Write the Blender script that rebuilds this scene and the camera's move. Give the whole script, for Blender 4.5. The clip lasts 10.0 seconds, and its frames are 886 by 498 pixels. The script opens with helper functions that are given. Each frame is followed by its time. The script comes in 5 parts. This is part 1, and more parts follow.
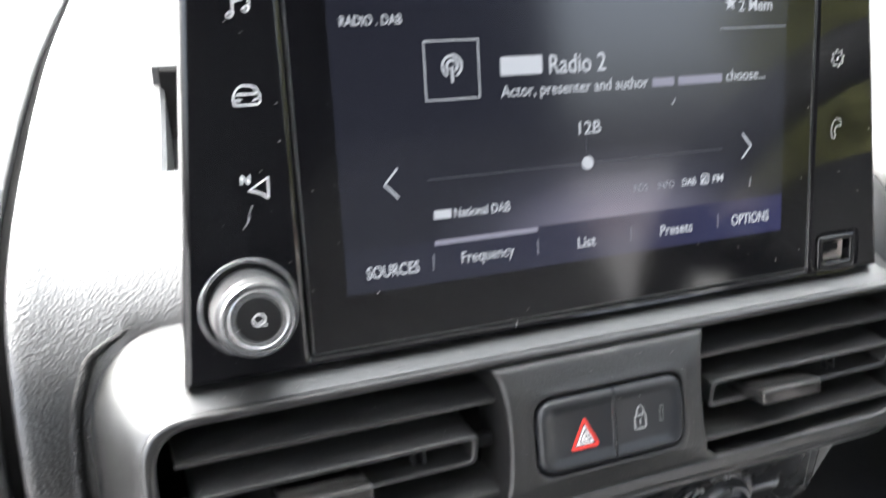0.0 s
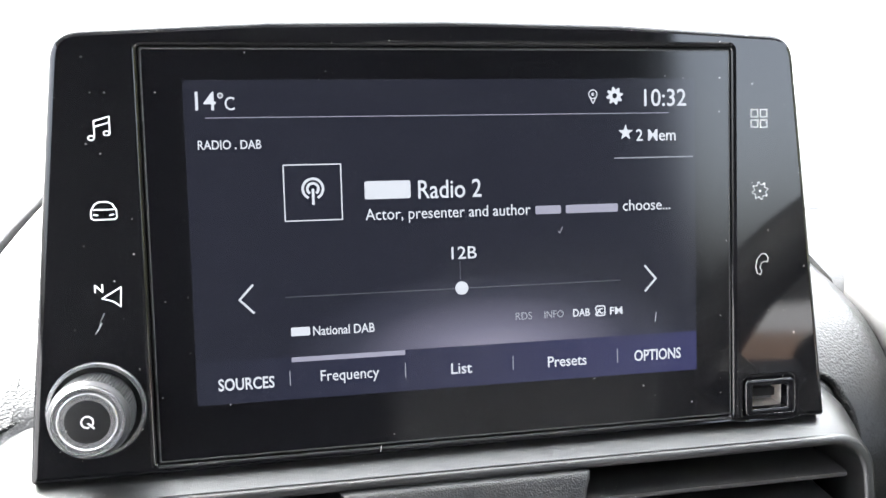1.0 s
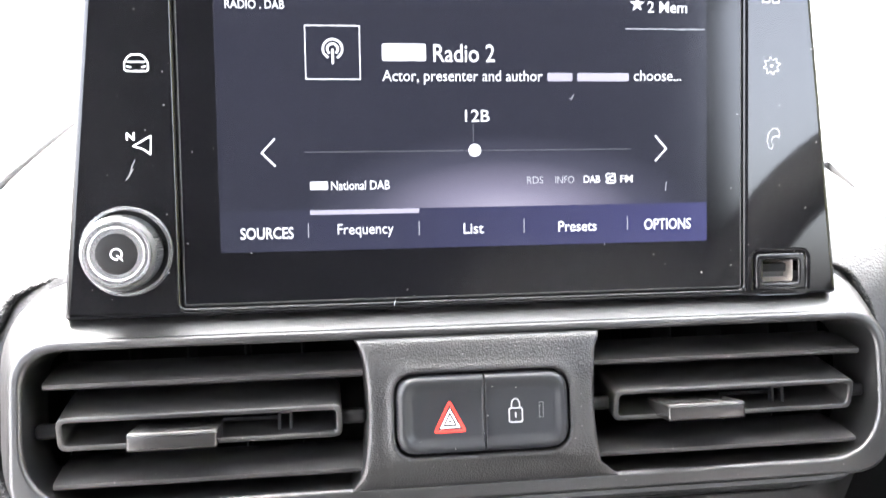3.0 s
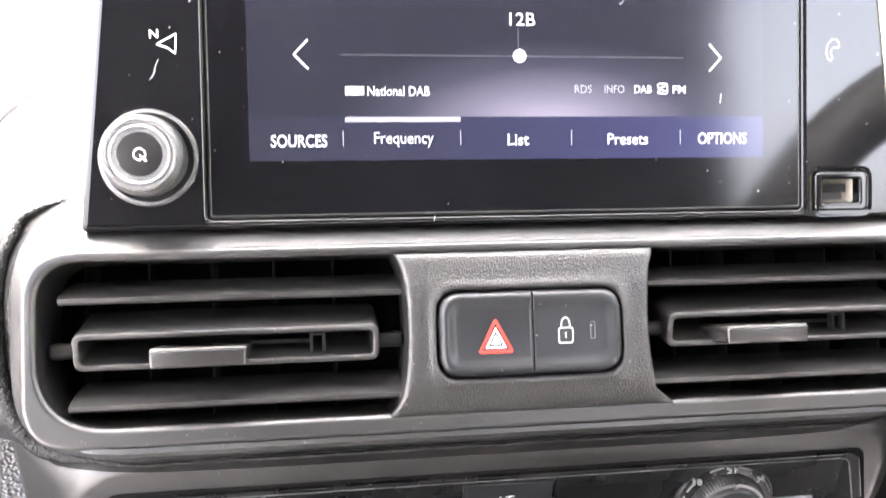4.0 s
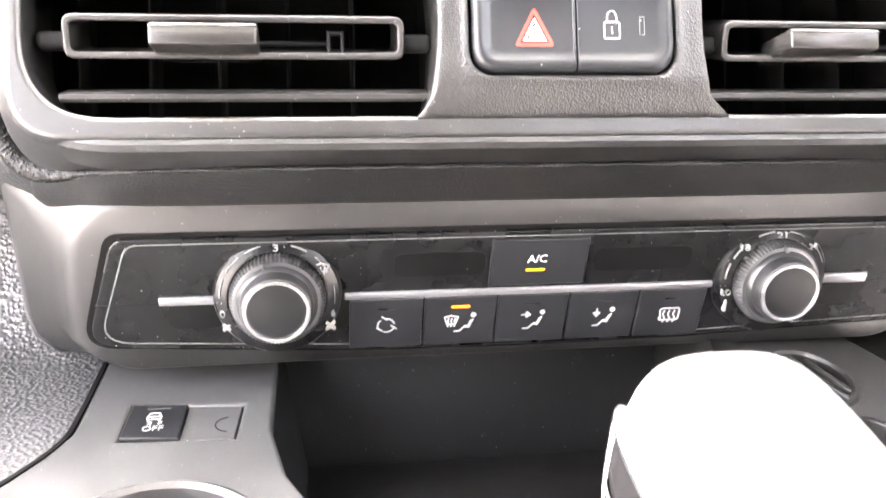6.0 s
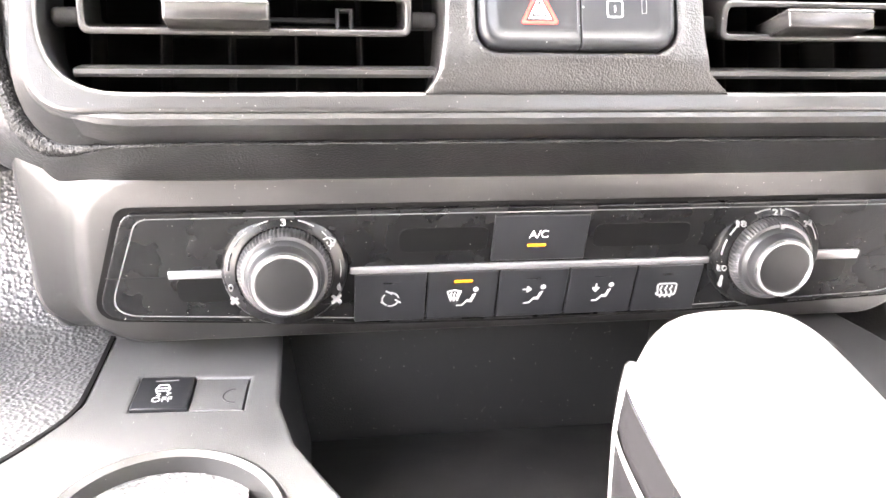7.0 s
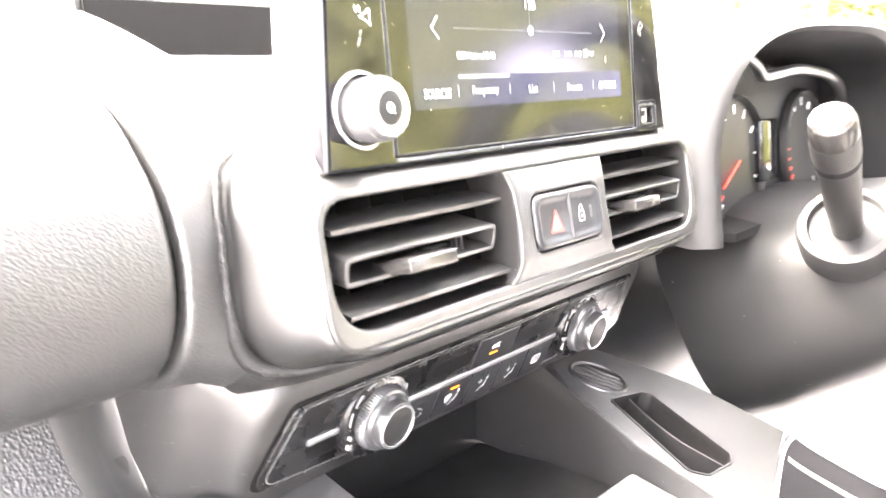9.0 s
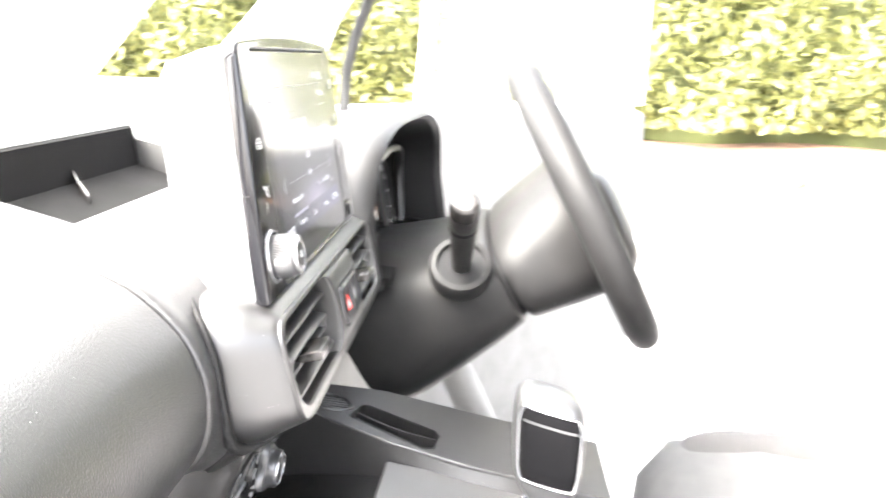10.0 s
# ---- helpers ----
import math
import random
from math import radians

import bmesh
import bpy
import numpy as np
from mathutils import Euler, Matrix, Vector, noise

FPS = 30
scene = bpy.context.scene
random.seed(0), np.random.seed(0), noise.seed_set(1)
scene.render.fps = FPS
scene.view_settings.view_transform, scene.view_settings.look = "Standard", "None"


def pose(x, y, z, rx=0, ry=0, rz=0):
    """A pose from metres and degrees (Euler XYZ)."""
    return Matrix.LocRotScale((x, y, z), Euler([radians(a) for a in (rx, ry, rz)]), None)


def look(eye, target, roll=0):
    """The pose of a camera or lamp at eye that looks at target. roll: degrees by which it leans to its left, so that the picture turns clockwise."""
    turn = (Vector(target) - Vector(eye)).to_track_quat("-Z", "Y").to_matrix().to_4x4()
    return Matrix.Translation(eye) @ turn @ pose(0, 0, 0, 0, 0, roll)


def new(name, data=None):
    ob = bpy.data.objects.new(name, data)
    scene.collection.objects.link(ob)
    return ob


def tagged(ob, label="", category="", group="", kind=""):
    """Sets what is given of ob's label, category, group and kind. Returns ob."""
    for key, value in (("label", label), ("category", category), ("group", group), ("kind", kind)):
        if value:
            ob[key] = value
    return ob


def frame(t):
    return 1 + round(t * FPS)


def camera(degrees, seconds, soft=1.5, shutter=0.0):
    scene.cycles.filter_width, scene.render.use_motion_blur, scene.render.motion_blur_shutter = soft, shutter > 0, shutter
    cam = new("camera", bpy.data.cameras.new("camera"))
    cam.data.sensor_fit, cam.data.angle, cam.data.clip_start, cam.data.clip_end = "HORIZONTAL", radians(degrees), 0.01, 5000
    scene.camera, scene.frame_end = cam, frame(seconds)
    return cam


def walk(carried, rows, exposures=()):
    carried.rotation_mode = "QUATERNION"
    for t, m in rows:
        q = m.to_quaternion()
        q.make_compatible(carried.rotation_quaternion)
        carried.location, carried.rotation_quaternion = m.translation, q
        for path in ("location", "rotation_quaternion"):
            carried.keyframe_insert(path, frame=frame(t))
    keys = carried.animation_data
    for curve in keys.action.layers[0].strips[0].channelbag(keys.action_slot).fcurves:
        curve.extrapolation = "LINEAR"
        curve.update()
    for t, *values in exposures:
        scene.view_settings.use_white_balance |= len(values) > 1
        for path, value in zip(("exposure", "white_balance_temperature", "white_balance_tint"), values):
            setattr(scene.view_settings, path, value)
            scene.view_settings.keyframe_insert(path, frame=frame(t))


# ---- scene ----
cam = camera(54.0, 10.0, 1.5, 0.3)
PATH = [
    (0, (-0.1577, -0.2481, 1.3769), (0.2082, 0.6138, 1.0258), 0.55),
    (0.5, (-0.0929, -0.2640, 1.3769), (0.1931, 0.6684, 1.1559), -0.01),
    (1, (-0.0625, -0.2786, 1.3791), (0.1340, 0.6762, 1.1561), 0.20),
    (1.5, (-0.0546, -0.2977, 1.3755), (0.1038, 0.6677, 1.1684), 0.25),
    (2, (-0.0381, -0.3142, 1.3715), (0.0948, 0.6539, 1.1590), 0.02),
    (2.2, (-0.0415, -0.3128, 1.3678), (0.0924, 0.6558, 1.1583), 0.18),
    (3.3, (-0.0570, -0.2992, 1.3206), (0.0856, 0.6680, 1.1107), 0.22),
    (3.5, (-0.0593, -0.2971, 1.3177), (0.0831, 0.6701, 1.1076), 0.28),
    (4, (-0.0683, -0.2879, 1.2929), (0.0813, 0.6818, 1.0994), 0.32),
    (4.5, (-0.0743, -0.2798, 1.2701), (0.0846, 0.6883, 1.0765), 0.56),
    (5, (-0.0793, -0.2829, 1.2573), (0.0828, 0.6857, 1.0689), 0.65),
    (5.5, (-0.0745, -0.2787, 1.2263), (0.0708, 0.6871, 1.0114), 0.41),
    (6, (-0.0745, -0.2767, 1.2062), (0.0711, 0.6876, 0.9851), 0.33),
    (6.2, (-0.0748, -0.2768, 1.1995), (0.0728, 0.6874, 0.9790), 0.40),
    (7.3, (-0.0885, -0.2917, 1.2109), (0.0806, 0.6622, 0.9630), 0.80),
    (7.5, (-0.1114, -0.3007, 1.2219), (0.1309, 0.6351, 0.9660), 0.74),
    (7.8, (-0.1550, -0.3121, 1.2357), (0.2015, 0.5850, 0.9747), 1.39),
    (8, (-0.1926, -0.3071, 1.2421), (0.2244, 0.5638, 0.9818), 1.59),
    (8.3, (-0.2500, -0.2916, 1.2586), (0.2763, 0.5198, 1.0043), 1.32),
    (8.5, (-0.2695, -0.2858, 1.2745), (0.3026, 0.4903, 1.0094), 2.01),
    (8.8, (-0.3160, -0.2753, 1.2874), (0.3623, 0.4165, 1.0395), 1.76),
    (9, (-0.3577, -0.2440, 1.2995), (0.3929, 0.3695, 1.0539), 2.14),
    (9.2, (-0.4173, -0.2218, 1.3233), (0.4041, 0.2939, 1.0796), 2.30),
    (9.5, (-0.4934, -0.1909, 1.3565), (0.4108, 0.1659, 1.1221), 2.83),
    (9.6, (-0.5132, -0.1763, 1.3630), (0.4115, 0.1252, 1.1308), 2.62),
    (10, (-0.5848, -0.1238, 1.3807), (0.3902, -0.0725, 1.1641), 2.23),
]
walk(cam, [(t, look(eye, target, roll)) for t, eye, target, roll in PATH],
     [(0.0, 2.35, 6200, 9), (1.0, 2.72, 6200, 9), (1.5, 3.1, 6200, 9), (2.2, 3.5, 6200, 9), (3.5, 3.92, 6500, 15), (5.5, 4.77, 6900, 17), (7.5, 5.32, 6900, 16), (8.5, 5.34, 6900, 16), (9.2, 4.78, 6800, 16), (9.6, 3.84, 6600, 13), (10.0, 3.27, 6500, 11)])

# ---- daylight: bright haze, soft sun from ahead on the passenger side ----
world = bpy.data.worlds.new("overcast")
scene.world = world
world.use_nodes = True
wn = world.node_tree
sky = wn.nodes.new("ShaderNodeTexSky")
sky.sky_type = "NISHITA"
sky.sun_disc = False
sky.sun_elevation, sky.sun_rotation = radians(46), radians(-40)
sky.air_density, sky.dust_density, sky.ozone_density = 1.0, 8.0, 0.5
wn.nodes["Background"].inputs["Strength"].default_value = 0.15
haze = wn.nodes.new("ShaderNodeHueSaturation")
haze.inputs["Saturation"].default_value, haze.inputs["Value"].default_value = 0.4, 2.4
wn.links.new(sky.outputs["Color"], haze.inputs["Color"])
wn.links.new(haze.outputs["Color"], wn.nodes["Background"].inputs["Color"])
sun_data = bpy.data.lights.new("sun", "SUN")
sun_data.energy, sun_data.angle, sun_data.color = 1.3, radians(25), (1.0, 0.95, 0.88)
sun = new("sun", sun_data)
sun.matrix_world = look((-14, 16.7, 22), (0, 0, 0))


# ---- materials ----
def material(name, color, rough=0.5, metal=0.0, grain=0.0, size=900.0, tone=0.12, spec=0.5, coat=0.0, dust=0.0, cells=False, specks=330):
    """Base colour broken up at two scales, fine relief, and a little pale dust."""
    m = bpy.data.materials.new(name)
    m.use_nodes = True
    t = m.node_tree
    b = t.nodes["Principled BSDF"]
    b.inputs["Roughness"].default_value = rough
    b.inputs["Metallic"].default_value = metal
    b.inputs["Specular IOR Level"].default_value = spec
    b.inputs["Coat Weight"].default_value = coat
    b.inputs["Coat Roughness"].default_value = 0.05
    co = t.nodes.new("ShaderNodeTexCoord")
    big = t.nodes.new("ShaderNodeTexNoise")
    big.inputs["Scale"].default_value = size / 45
    big.inputs["Detail"].default_value = 5
    t.links.new(co.outputs["Object"], big.inputs["Vector"])
    ramp = t.nodes.new("ShaderNodeValToRGB")
    lo, hi = [tuple(max(0, c * k) for c in color) + (1,) for k in (1 - tone, 1 + tone)]
    ramp.color_ramp.elements[0].color, ramp.color_ramp.elements[1].color = lo, hi
    ramp.color_ramp.elements[0].position, ramp.color_ramp.elements[1].position = 0.3, 0.7
    t.links.new(big.outputs["Fac"], ramp.inputs["Fac"])
    colour = ramp.outputs["Color"]
    rr = t.nodes.new("ShaderNodeMapRange")
    rr.inputs["To Min"].default_value, rr.inputs["To Max"].default_value = rough * 0.85, min(1, rough * 1.18)
    t.links.new(big.outputs["Fac"], rr.inputs["Value"])
    t.links.new(rr.outputs["Result"], b.inputs["Roughness"])
    if grain:
        if cells:
            fine = t.nodes.new("ShaderNodeTexVoronoi")
            fine.feature = "SMOOTH_F1"
            fine.inputs["Smoothness"].default_value = 0.6
            out = fine.outputs["Distance"]
        else:
            fine = t.nodes.new("ShaderNodeTexNoise")
            fine.inputs["Detail"].default_value = 3
            out = fine.outputs["Fac"]
        fine.inputs["Scale"].default_value = size
        t.links.new(co.outputs["Object"], fine.inputs["Vector"])
        bump = t.nodes.new("ShaderNodeBump")
        bump.inputs["Strength"].default_value = 1.0
        bump.inputs["Distance"].default_value = grain
        t.links.new(out, bump.inputs["Height"])
        t.links.new(bump.outputs["Normal"], b.inputs["Normal"])
    if dust:
        spot = t.nodes.new("ShaderNodeTexVoronoi")
        spot.inputs["Scale"].default_value = specks
        t.links.new(co.outputs["Object"], spot.inputs["Vector"])
        near = t.nodes.new("ShaderNodeMath")
        near.operation = "LESS_THAN"
        t.links.new(spot.outputs["Distance"], near.inputs[0])
        few = t.nodes.new("ShaderNodeSeparateColor")
        t.links.new(spot.outputs["Color"], few.inputs["Color"])
        size_of = t.nodes.new("ShaderNodeMapRange")
        size_of.inputs["From Min"].default_value, size_of.inputs["From Max"].default_value = 1 - dust, 1
        size_of.inputs["To Min"].default_value, size_of.inputs["To Max"].default_value = 0.0, 0.13
        t.links.new(few.outputs["Red"], size_of.inputs["Value"])
        t.links.new(size_of.outputs["Result"], near.inputs[1])
        mix = t.nodes.new("ShaderNodeMix")
        mix.data_type = "RGBA"
        t.links.new(near.outputs["Value"], mix.inputs["Factor"])
        t.links.new(colour, mix.inputs["A"])
        mix.inputs["B"].default_value = (0.45, 0.44, 0.42, 1)
        colour = mix.outputs["Result"]
    t.links.new(colour, b.inputs["Base Color"])
    return m


def glow(name, color, strength):
    m = material(name, tuple(c * 0.02 for c in color), 0.4, tone=0.02)
    b = m.node_tree.nodes["Principled BSDF"]
    b.inputs["Emission Color"].default_value = (*color, 1)
    b.inputs["Emission Strength"].default_value = strength
    return m


COLUMN = material("column_shroud_plastic", (0.0185, 0.0182, 0.018), 0.46, spec=0.22, grain=0.0001, size=1500, dust=0.03)
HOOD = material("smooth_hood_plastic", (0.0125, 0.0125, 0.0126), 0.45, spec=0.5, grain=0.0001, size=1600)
GRAIN = material("grained_soft_plastic", (0.0158, 0.0158, 0.016), 0.4, spec=1, grain=0.00024, size=1000, cells=True, dust=0.02)
COARSE = material("coarse_grained_plastic", (0.096, 0.096, 0.0976), 0.36, spec=0.88, grain=0.0008, size=600, cells=True, dust=0.03)
DECK = material("console_deck_plastic", (0.07072, 0.07051, 0.0701), 0.36, spec=0.75, grain=0.00015, size=2200, dust=0.4, specks=750)
# Darker copy of the deck plastic; the right deck's shade is in the colour.
SHADED_DECK = material("shaded_deck_plastic", (0.027, 0.0268, 0.0267), 0.38, spec=0.7, grain=0.00015, size=2200, dust=0.3, specks=800)
MATT = material("fine_matt_plastic", (0.0136, 0.01296, 0.01264), 0.36, spec=0.81, grain=0.00011, size=2600, dust=0.3, specks=850, tone=0.25)
BRIDGE = material("grained_bridge_plastic", (0.009, 0.0087, 0.0085), 0.36, spec=0.81, grain=0.00018, size=1700, cells=True, dust=0.25, specks=800, tone=0.15)
SURROUND = material("satin_grey_plastic", (0.0115, 0.0113, 0.0112), 0.31, spec=1, grain=0.0001, size=2600, dust=0.25, specks=850, tone=0.2)
SLAT = material("dusty_slat_plastic", (0.021, 0.0205, 0.02), 0.32, spec=0.75, grain=0.00008, size=2500, dust=1.0, specks=800)
# Base darker than the dash grain, standing in for shade on the down-facing lip.
LIP = material("shaded_lip_plastic", (0.0128, 0.0128, 0.0128), 0.4, spec=0.4, grain=0.00015, size=1400, cells=True, dust=0.06)
# Near-black base stands in for the shade inside ducts and panel gaps.
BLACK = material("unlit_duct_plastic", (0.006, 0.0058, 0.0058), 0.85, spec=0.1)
# Dark base also puts the shade into wells, recess floors and back plates.
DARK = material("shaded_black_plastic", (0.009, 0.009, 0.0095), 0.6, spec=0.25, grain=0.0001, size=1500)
# Dusty plastic with its base lowered, so the console tray's shade is in the colour.
TRAY = material("shaded_dusty_tray_plastic", (0.0075, 0.0074, 0.0074), 0.55, spec=0.35, grain=0.00015, size=1800, dust=0.3, specks=800)
PIANO = material("piano_black_plastic", (0.006, 0.006, 0.007), 0.06, tone=0.2, spec=0.5, dust=0.16, specks=480)
GLASS = material("screen_cover_glass", (0.004, 0.004, 0.005), 0.11, tone=0.2, spec=0.5, dust=0.14, specks=430)
BUTTON = material("satin_black_button", (0.0144, 0.01504, 0.0168), 0.3, grain=0.00003, size=2500, dust=0.06)
HAZARD = material("satin_slate_button", (0.016, 0.0169, 0.0188), 0.3, spec=0.35, grain=0.00002, size=2500, dust=0.1, specks=600)
PANEL = material("climate_panel_plastic", (0.0065, 0.0065, 0.0068), 0.27, spec=0.4, grain=0.00004, size=2600, dust=0.25, specks=700, tone=0.03)
DIP_SHADE = material("panel_recess_shade", (0.0035, 0.0035, 0.0036), 0.3, spec=0.35, dust=0.03, tone=0.05)
BRIGHT = material("bright_plated_ring", (0.36, 0.36, 0.366), 0.24, 0.8, tone=0.06)
GRIP = material("dark_metal_grip", (0.048, 0.048, 0.0496), 0.3, 0.0, tone=0.1, dust=0.03)
STRIPE = material("satin_silver_strip", (0.32, 0.32, 0.328), 0.34, 0.7, tone=0.06)
CHROME = material("satin_chrome", (0.72, 0.73, 0.75), 0.2, 1.0, tone=0.05)
SILVER = material("silver_painted_plastic", (0.1, 0.102, 0.105), 0.3, 0.6, tone=0.05)
TAB = material("grey_slider_plastic", (0.07, 0.067, 0.065), 0.24, 0.75, tone=0.15, dust=0.05)
KNOB_SIDE = material("brushed_grey_knob", (0.07, 0.07, 0.072), 0.32, 0.6, tone=0.1)
KNURL = material("bright_knurled_grip", (0.1, 0.1, 0.102), 0.3, 0.6, tone=0.12)
CAP = material("smooth_knob_cap", (0.009, 0.009, 0.0094), 0.45, spec=0.25, dust=0.04)
INSET = material("gloss_black_inset", (0.005, 0.005, 0.0055), 0.25, spec=0.04, tone=0.1)
WHITE_INK = material("white_print", (0.8, 0.8, 0.8), 0.5, tone=0.04)
GREY_INK = material("grey_print", (0.42, 0.42, 0.42), 0.5, tone=0.04)
DIM_INK = material("dim_print", (0.24, 0.24, 0.24), 0.5, tone=0.04)
FAINT_INK = material("faint_edge", (0.16, 0.16, 0.16), 0.3, tone=0.04)
RED_INK = material("red_print", (0.72, 0.036, 0.024), 0.4, tone=0.05)
PORT = material("plated_port_metal", (0.55, 0.5, 0.45), 0.4, 0.2, tone=0.15)
SCRATCH = material("pale_scratch", (0.5, 0.5, 0.5), 0.6)
EDGE = material("faint_glass_edge", (0.05, 0.05, 0.05), 0.3, spec=0.4, tone=0.1)
AMBER = glow("amber_lamp", (1.0, 0.27, 0.008), 0.2)
RED_GLOW = glow("red_needle_lamp", (1.0, 0.04, 0.02), 0.25)
UI_WHITE = glow("display_white", (0.92, 0.94, 1.0), 0.125)
UI_GREY = glow("display_grey", (0.6, 0.62, 0.7), 0.095)
UI_BAR = glow("display_lilac_bar", (0.66, 0.64, 0.8), 0.085)
UI_LINE = glow("display_faint_line", (0.6, 0.62, 0.75), 0.018)
PAINT = material("white_car_paint", (0.75, 0.75, 0.75), 0.2, tone=0.02, coat=0.6)
TRIM = material("light_grey_trim", (0.22, 0.215, 0.21), 0.6, grain=0.0003, size=900, cells=True)
FABRIC = material("grey_seat_fabric", (0.09, 0.088, 0.088), 0.9, grain=0.0006, size=1500)
CARPET = material("floor_carpet", (0.035, 0.0345, 0.034), 0.95, grain=0.002, size=500)
HEADLINER = material("headliner", (0.52, 0.52, 0.507), 0.9, grain=0.0003, size=900)
LEATHER = material("wheel_leather", (0.016, 0.016, 0.0162), 0.5, spec=0.25, grain=0.0002, size=1300, cells=True)
ROAD = material("pale_worn_tarmac", (0.3, 0.295, 0.29), 0.9, grain=0.004, size=120, tone=0.25)
STONE = material("whitewashed_stone", (0.65, 0.637, 0.598), 0.9, grain=0.01, size=30, tone=0.25)
SOIL = material("brown_soil", (0.11, 0.065, 0.04), 0.95, grain=0.02, size=30, tone=0.4)
SHELL = material("light_grey_shell", (0.224, 0.2272, 0.2336), 0.4, grain=0.0001, size=2000, dust=0.03)
STRIP = material("coarse_dark_strip", (0.009, 0.009, 0.009), 0.5, spec=0.35, grain=0.0004, size=1200, cells=True)
SEAL = material("black_rubber_seal", (0.032, 0.032, 0.0336), 0.6, grain=0.0002, size=800)
BOLSTER = material("mid_grey_fabric", (0.06, 0.058, 0.058), 0.9, grain=0.0006, size=1500)
BULKHEAD = material("bulkhead_trim", (0.004, 0.004, 0.0041), 0.9, spec=0.1, grain=0.0005, size=500)
INNER_SHADE = material("inner_hedge_shade", (0.05, 0.058, 0.016), 0.9, tone=0.4, size=60)
# Green paint made paler to carry the outdoor glare.
CAR_GREEN = material("glare_pale_green_paint", (0.3, 0.36, 0.34), 0.15, coat=1.0)
CAR_SILVER = material("silver_car_paint", (0.4, 0.41, 0.42), 0.2, 0.5)
# Car glass lightened far past its own tone, again for the glare outside.
CAR_GLASS = material("glare_pale_car_glass", (0.45, 0.46, 0.46), 0.05)


def leaf_material(name, dark, light):
    m = material(name, dark, 0.55)
    t = m.node_tree
    geo = t.nodes.new("ShaderNodeNewGeometry")
    ramp = t.nodes.new("ShaderNodeValToRGB")
    ramp.color_ramp.elements[0].color, ramp.color_ramp.elements[1].color = (*dark, 1), (*light, 1)
    t.links.new(geo.outputs["Random Per Island"], ramp.inputs["Fac"])
    t.links.new(ramp.outputs["Color"], t.nodes["Principled BSDF"].inputs["Base Color"])
    return m


LEAF = leaf_material("hedge_leaf", (0.085, 0.094, 0.024), (0.17, 0.17, 0.05))
# Far leaves are coloured paler to stand in for haze and bright distance.
FAR_LEAF = leaf_material("haze_pale_leaf", (0.16, 0.2, 0.08), (0.26, 0.3, 0.14))


def display_material():
    """The lit picture of the touch screen: deep slate, a lilac glow low in the middle, a navy bar at the foot."""
    m = bpy.data.materials.new("lit_display")
    m.use_nodes = True
    t = m.node_tree
    b = t.nodes["Principled BSDF"]
    b.inputs["Base Color"].default_value = (0.006, 0.006, 0.008, 1)
    b.inputs["Roughness"].default_value = 0.13
    co = t.nodes.new("ShaderNodeTexCoord")
    sep = t.nodes.new("ShaderNodeSeparateXYZ")
    t.links.new(co.outputs["Object"], sep.inputs["Vector"])

    def math_node(op, a, c):
        n = t.nodes.new("ShaderNodeMath")
        n.operation = op
        for k, v in enumerate((a, c)):
            if isinstance(v, (int, float)):
                n.inputs[k].default_value = v
            else:
                t.links.new(v, n.inputs[k])
        return n.outputs["Value"]

    def ramp(value, a, z, stops):
        r = t.nodes.new("ShaderNodeMapRange")
        r.inputs["From Min"].default_value, r.inputs["From Max"].default_value = a, z
        t.links.new(value, r.inputs["Value"])
        c = t.nodes.new("ShaderNodeValToRGB")
        c.color_ramp.elements.remove(c.color_ramp.elements[1])
        for k, (p, col) in enumerate(stops):
            e = c.color_ramp.elements[0] if k == 0 else c.color_ramp.elements.new(p)
            e.position, e.color = p, (*col, 1)
        t.links.new(r.outputs["Result"], c.inputs["Fac"])
        return c.outputs["Color"]

    x, z = sep.outputs["X"], sep.outputs["Z"]
    dx = math_node("DIVIDE", math_node("SUBTRACT", x, 0.012), 0.072)
    dz = math_node("DIVIDE", math_node("SUBTRACT", z, -0.024), 0.03)
    far = math_node("SQRT", math_node("ADD", math_node("MULTIPLY", dx, dx), math_node("MULTIPLY", dz, dz)), 0)
    halo = ramp(far, 0, 1, [(0, (0.2, 0.19, 0.24)), (0.35, (0.1, 0.095, 0.13)), (0.7, (0.025, 0.026, 0.038)), (1.0, (0.009, 0.0097, 0.015))])
    foot = ramp(x, -0.087, 0.088, [(0, (0.012, 0.013, 0.02)), (0.35, (0.014, 0.015, 0.03)), (0.7, (0.018, 0.019, 0.05)), (1, (0.022, 0.023, 0.07))])
    low = t.nodes.new("ShaderNodeMath")
    low.operation = "LESS_THAN"
    low.inputs[1].default_value = -0.0199
    t.links.new(z, low.inputs[0])
    mix = t.nodes.new("ShaderNodeMix")
    mix.data_type = "RGBA"
    t.links.new(low.outputs["Value"], mix.inputs["Factor"])
    t.links.new(halo, mix.inputs["A"])
    t.links.new(foot, mix.inputs["B"])
    t.links.new(mix.outputs["Result"], b.inputs["Emission Color"])
    b.inputs["Specular IOR Level"].default_value = 0.5
    b.inputs["Emission Strength"].default_value = 0.26
    return m


DISPLAY = display_material()


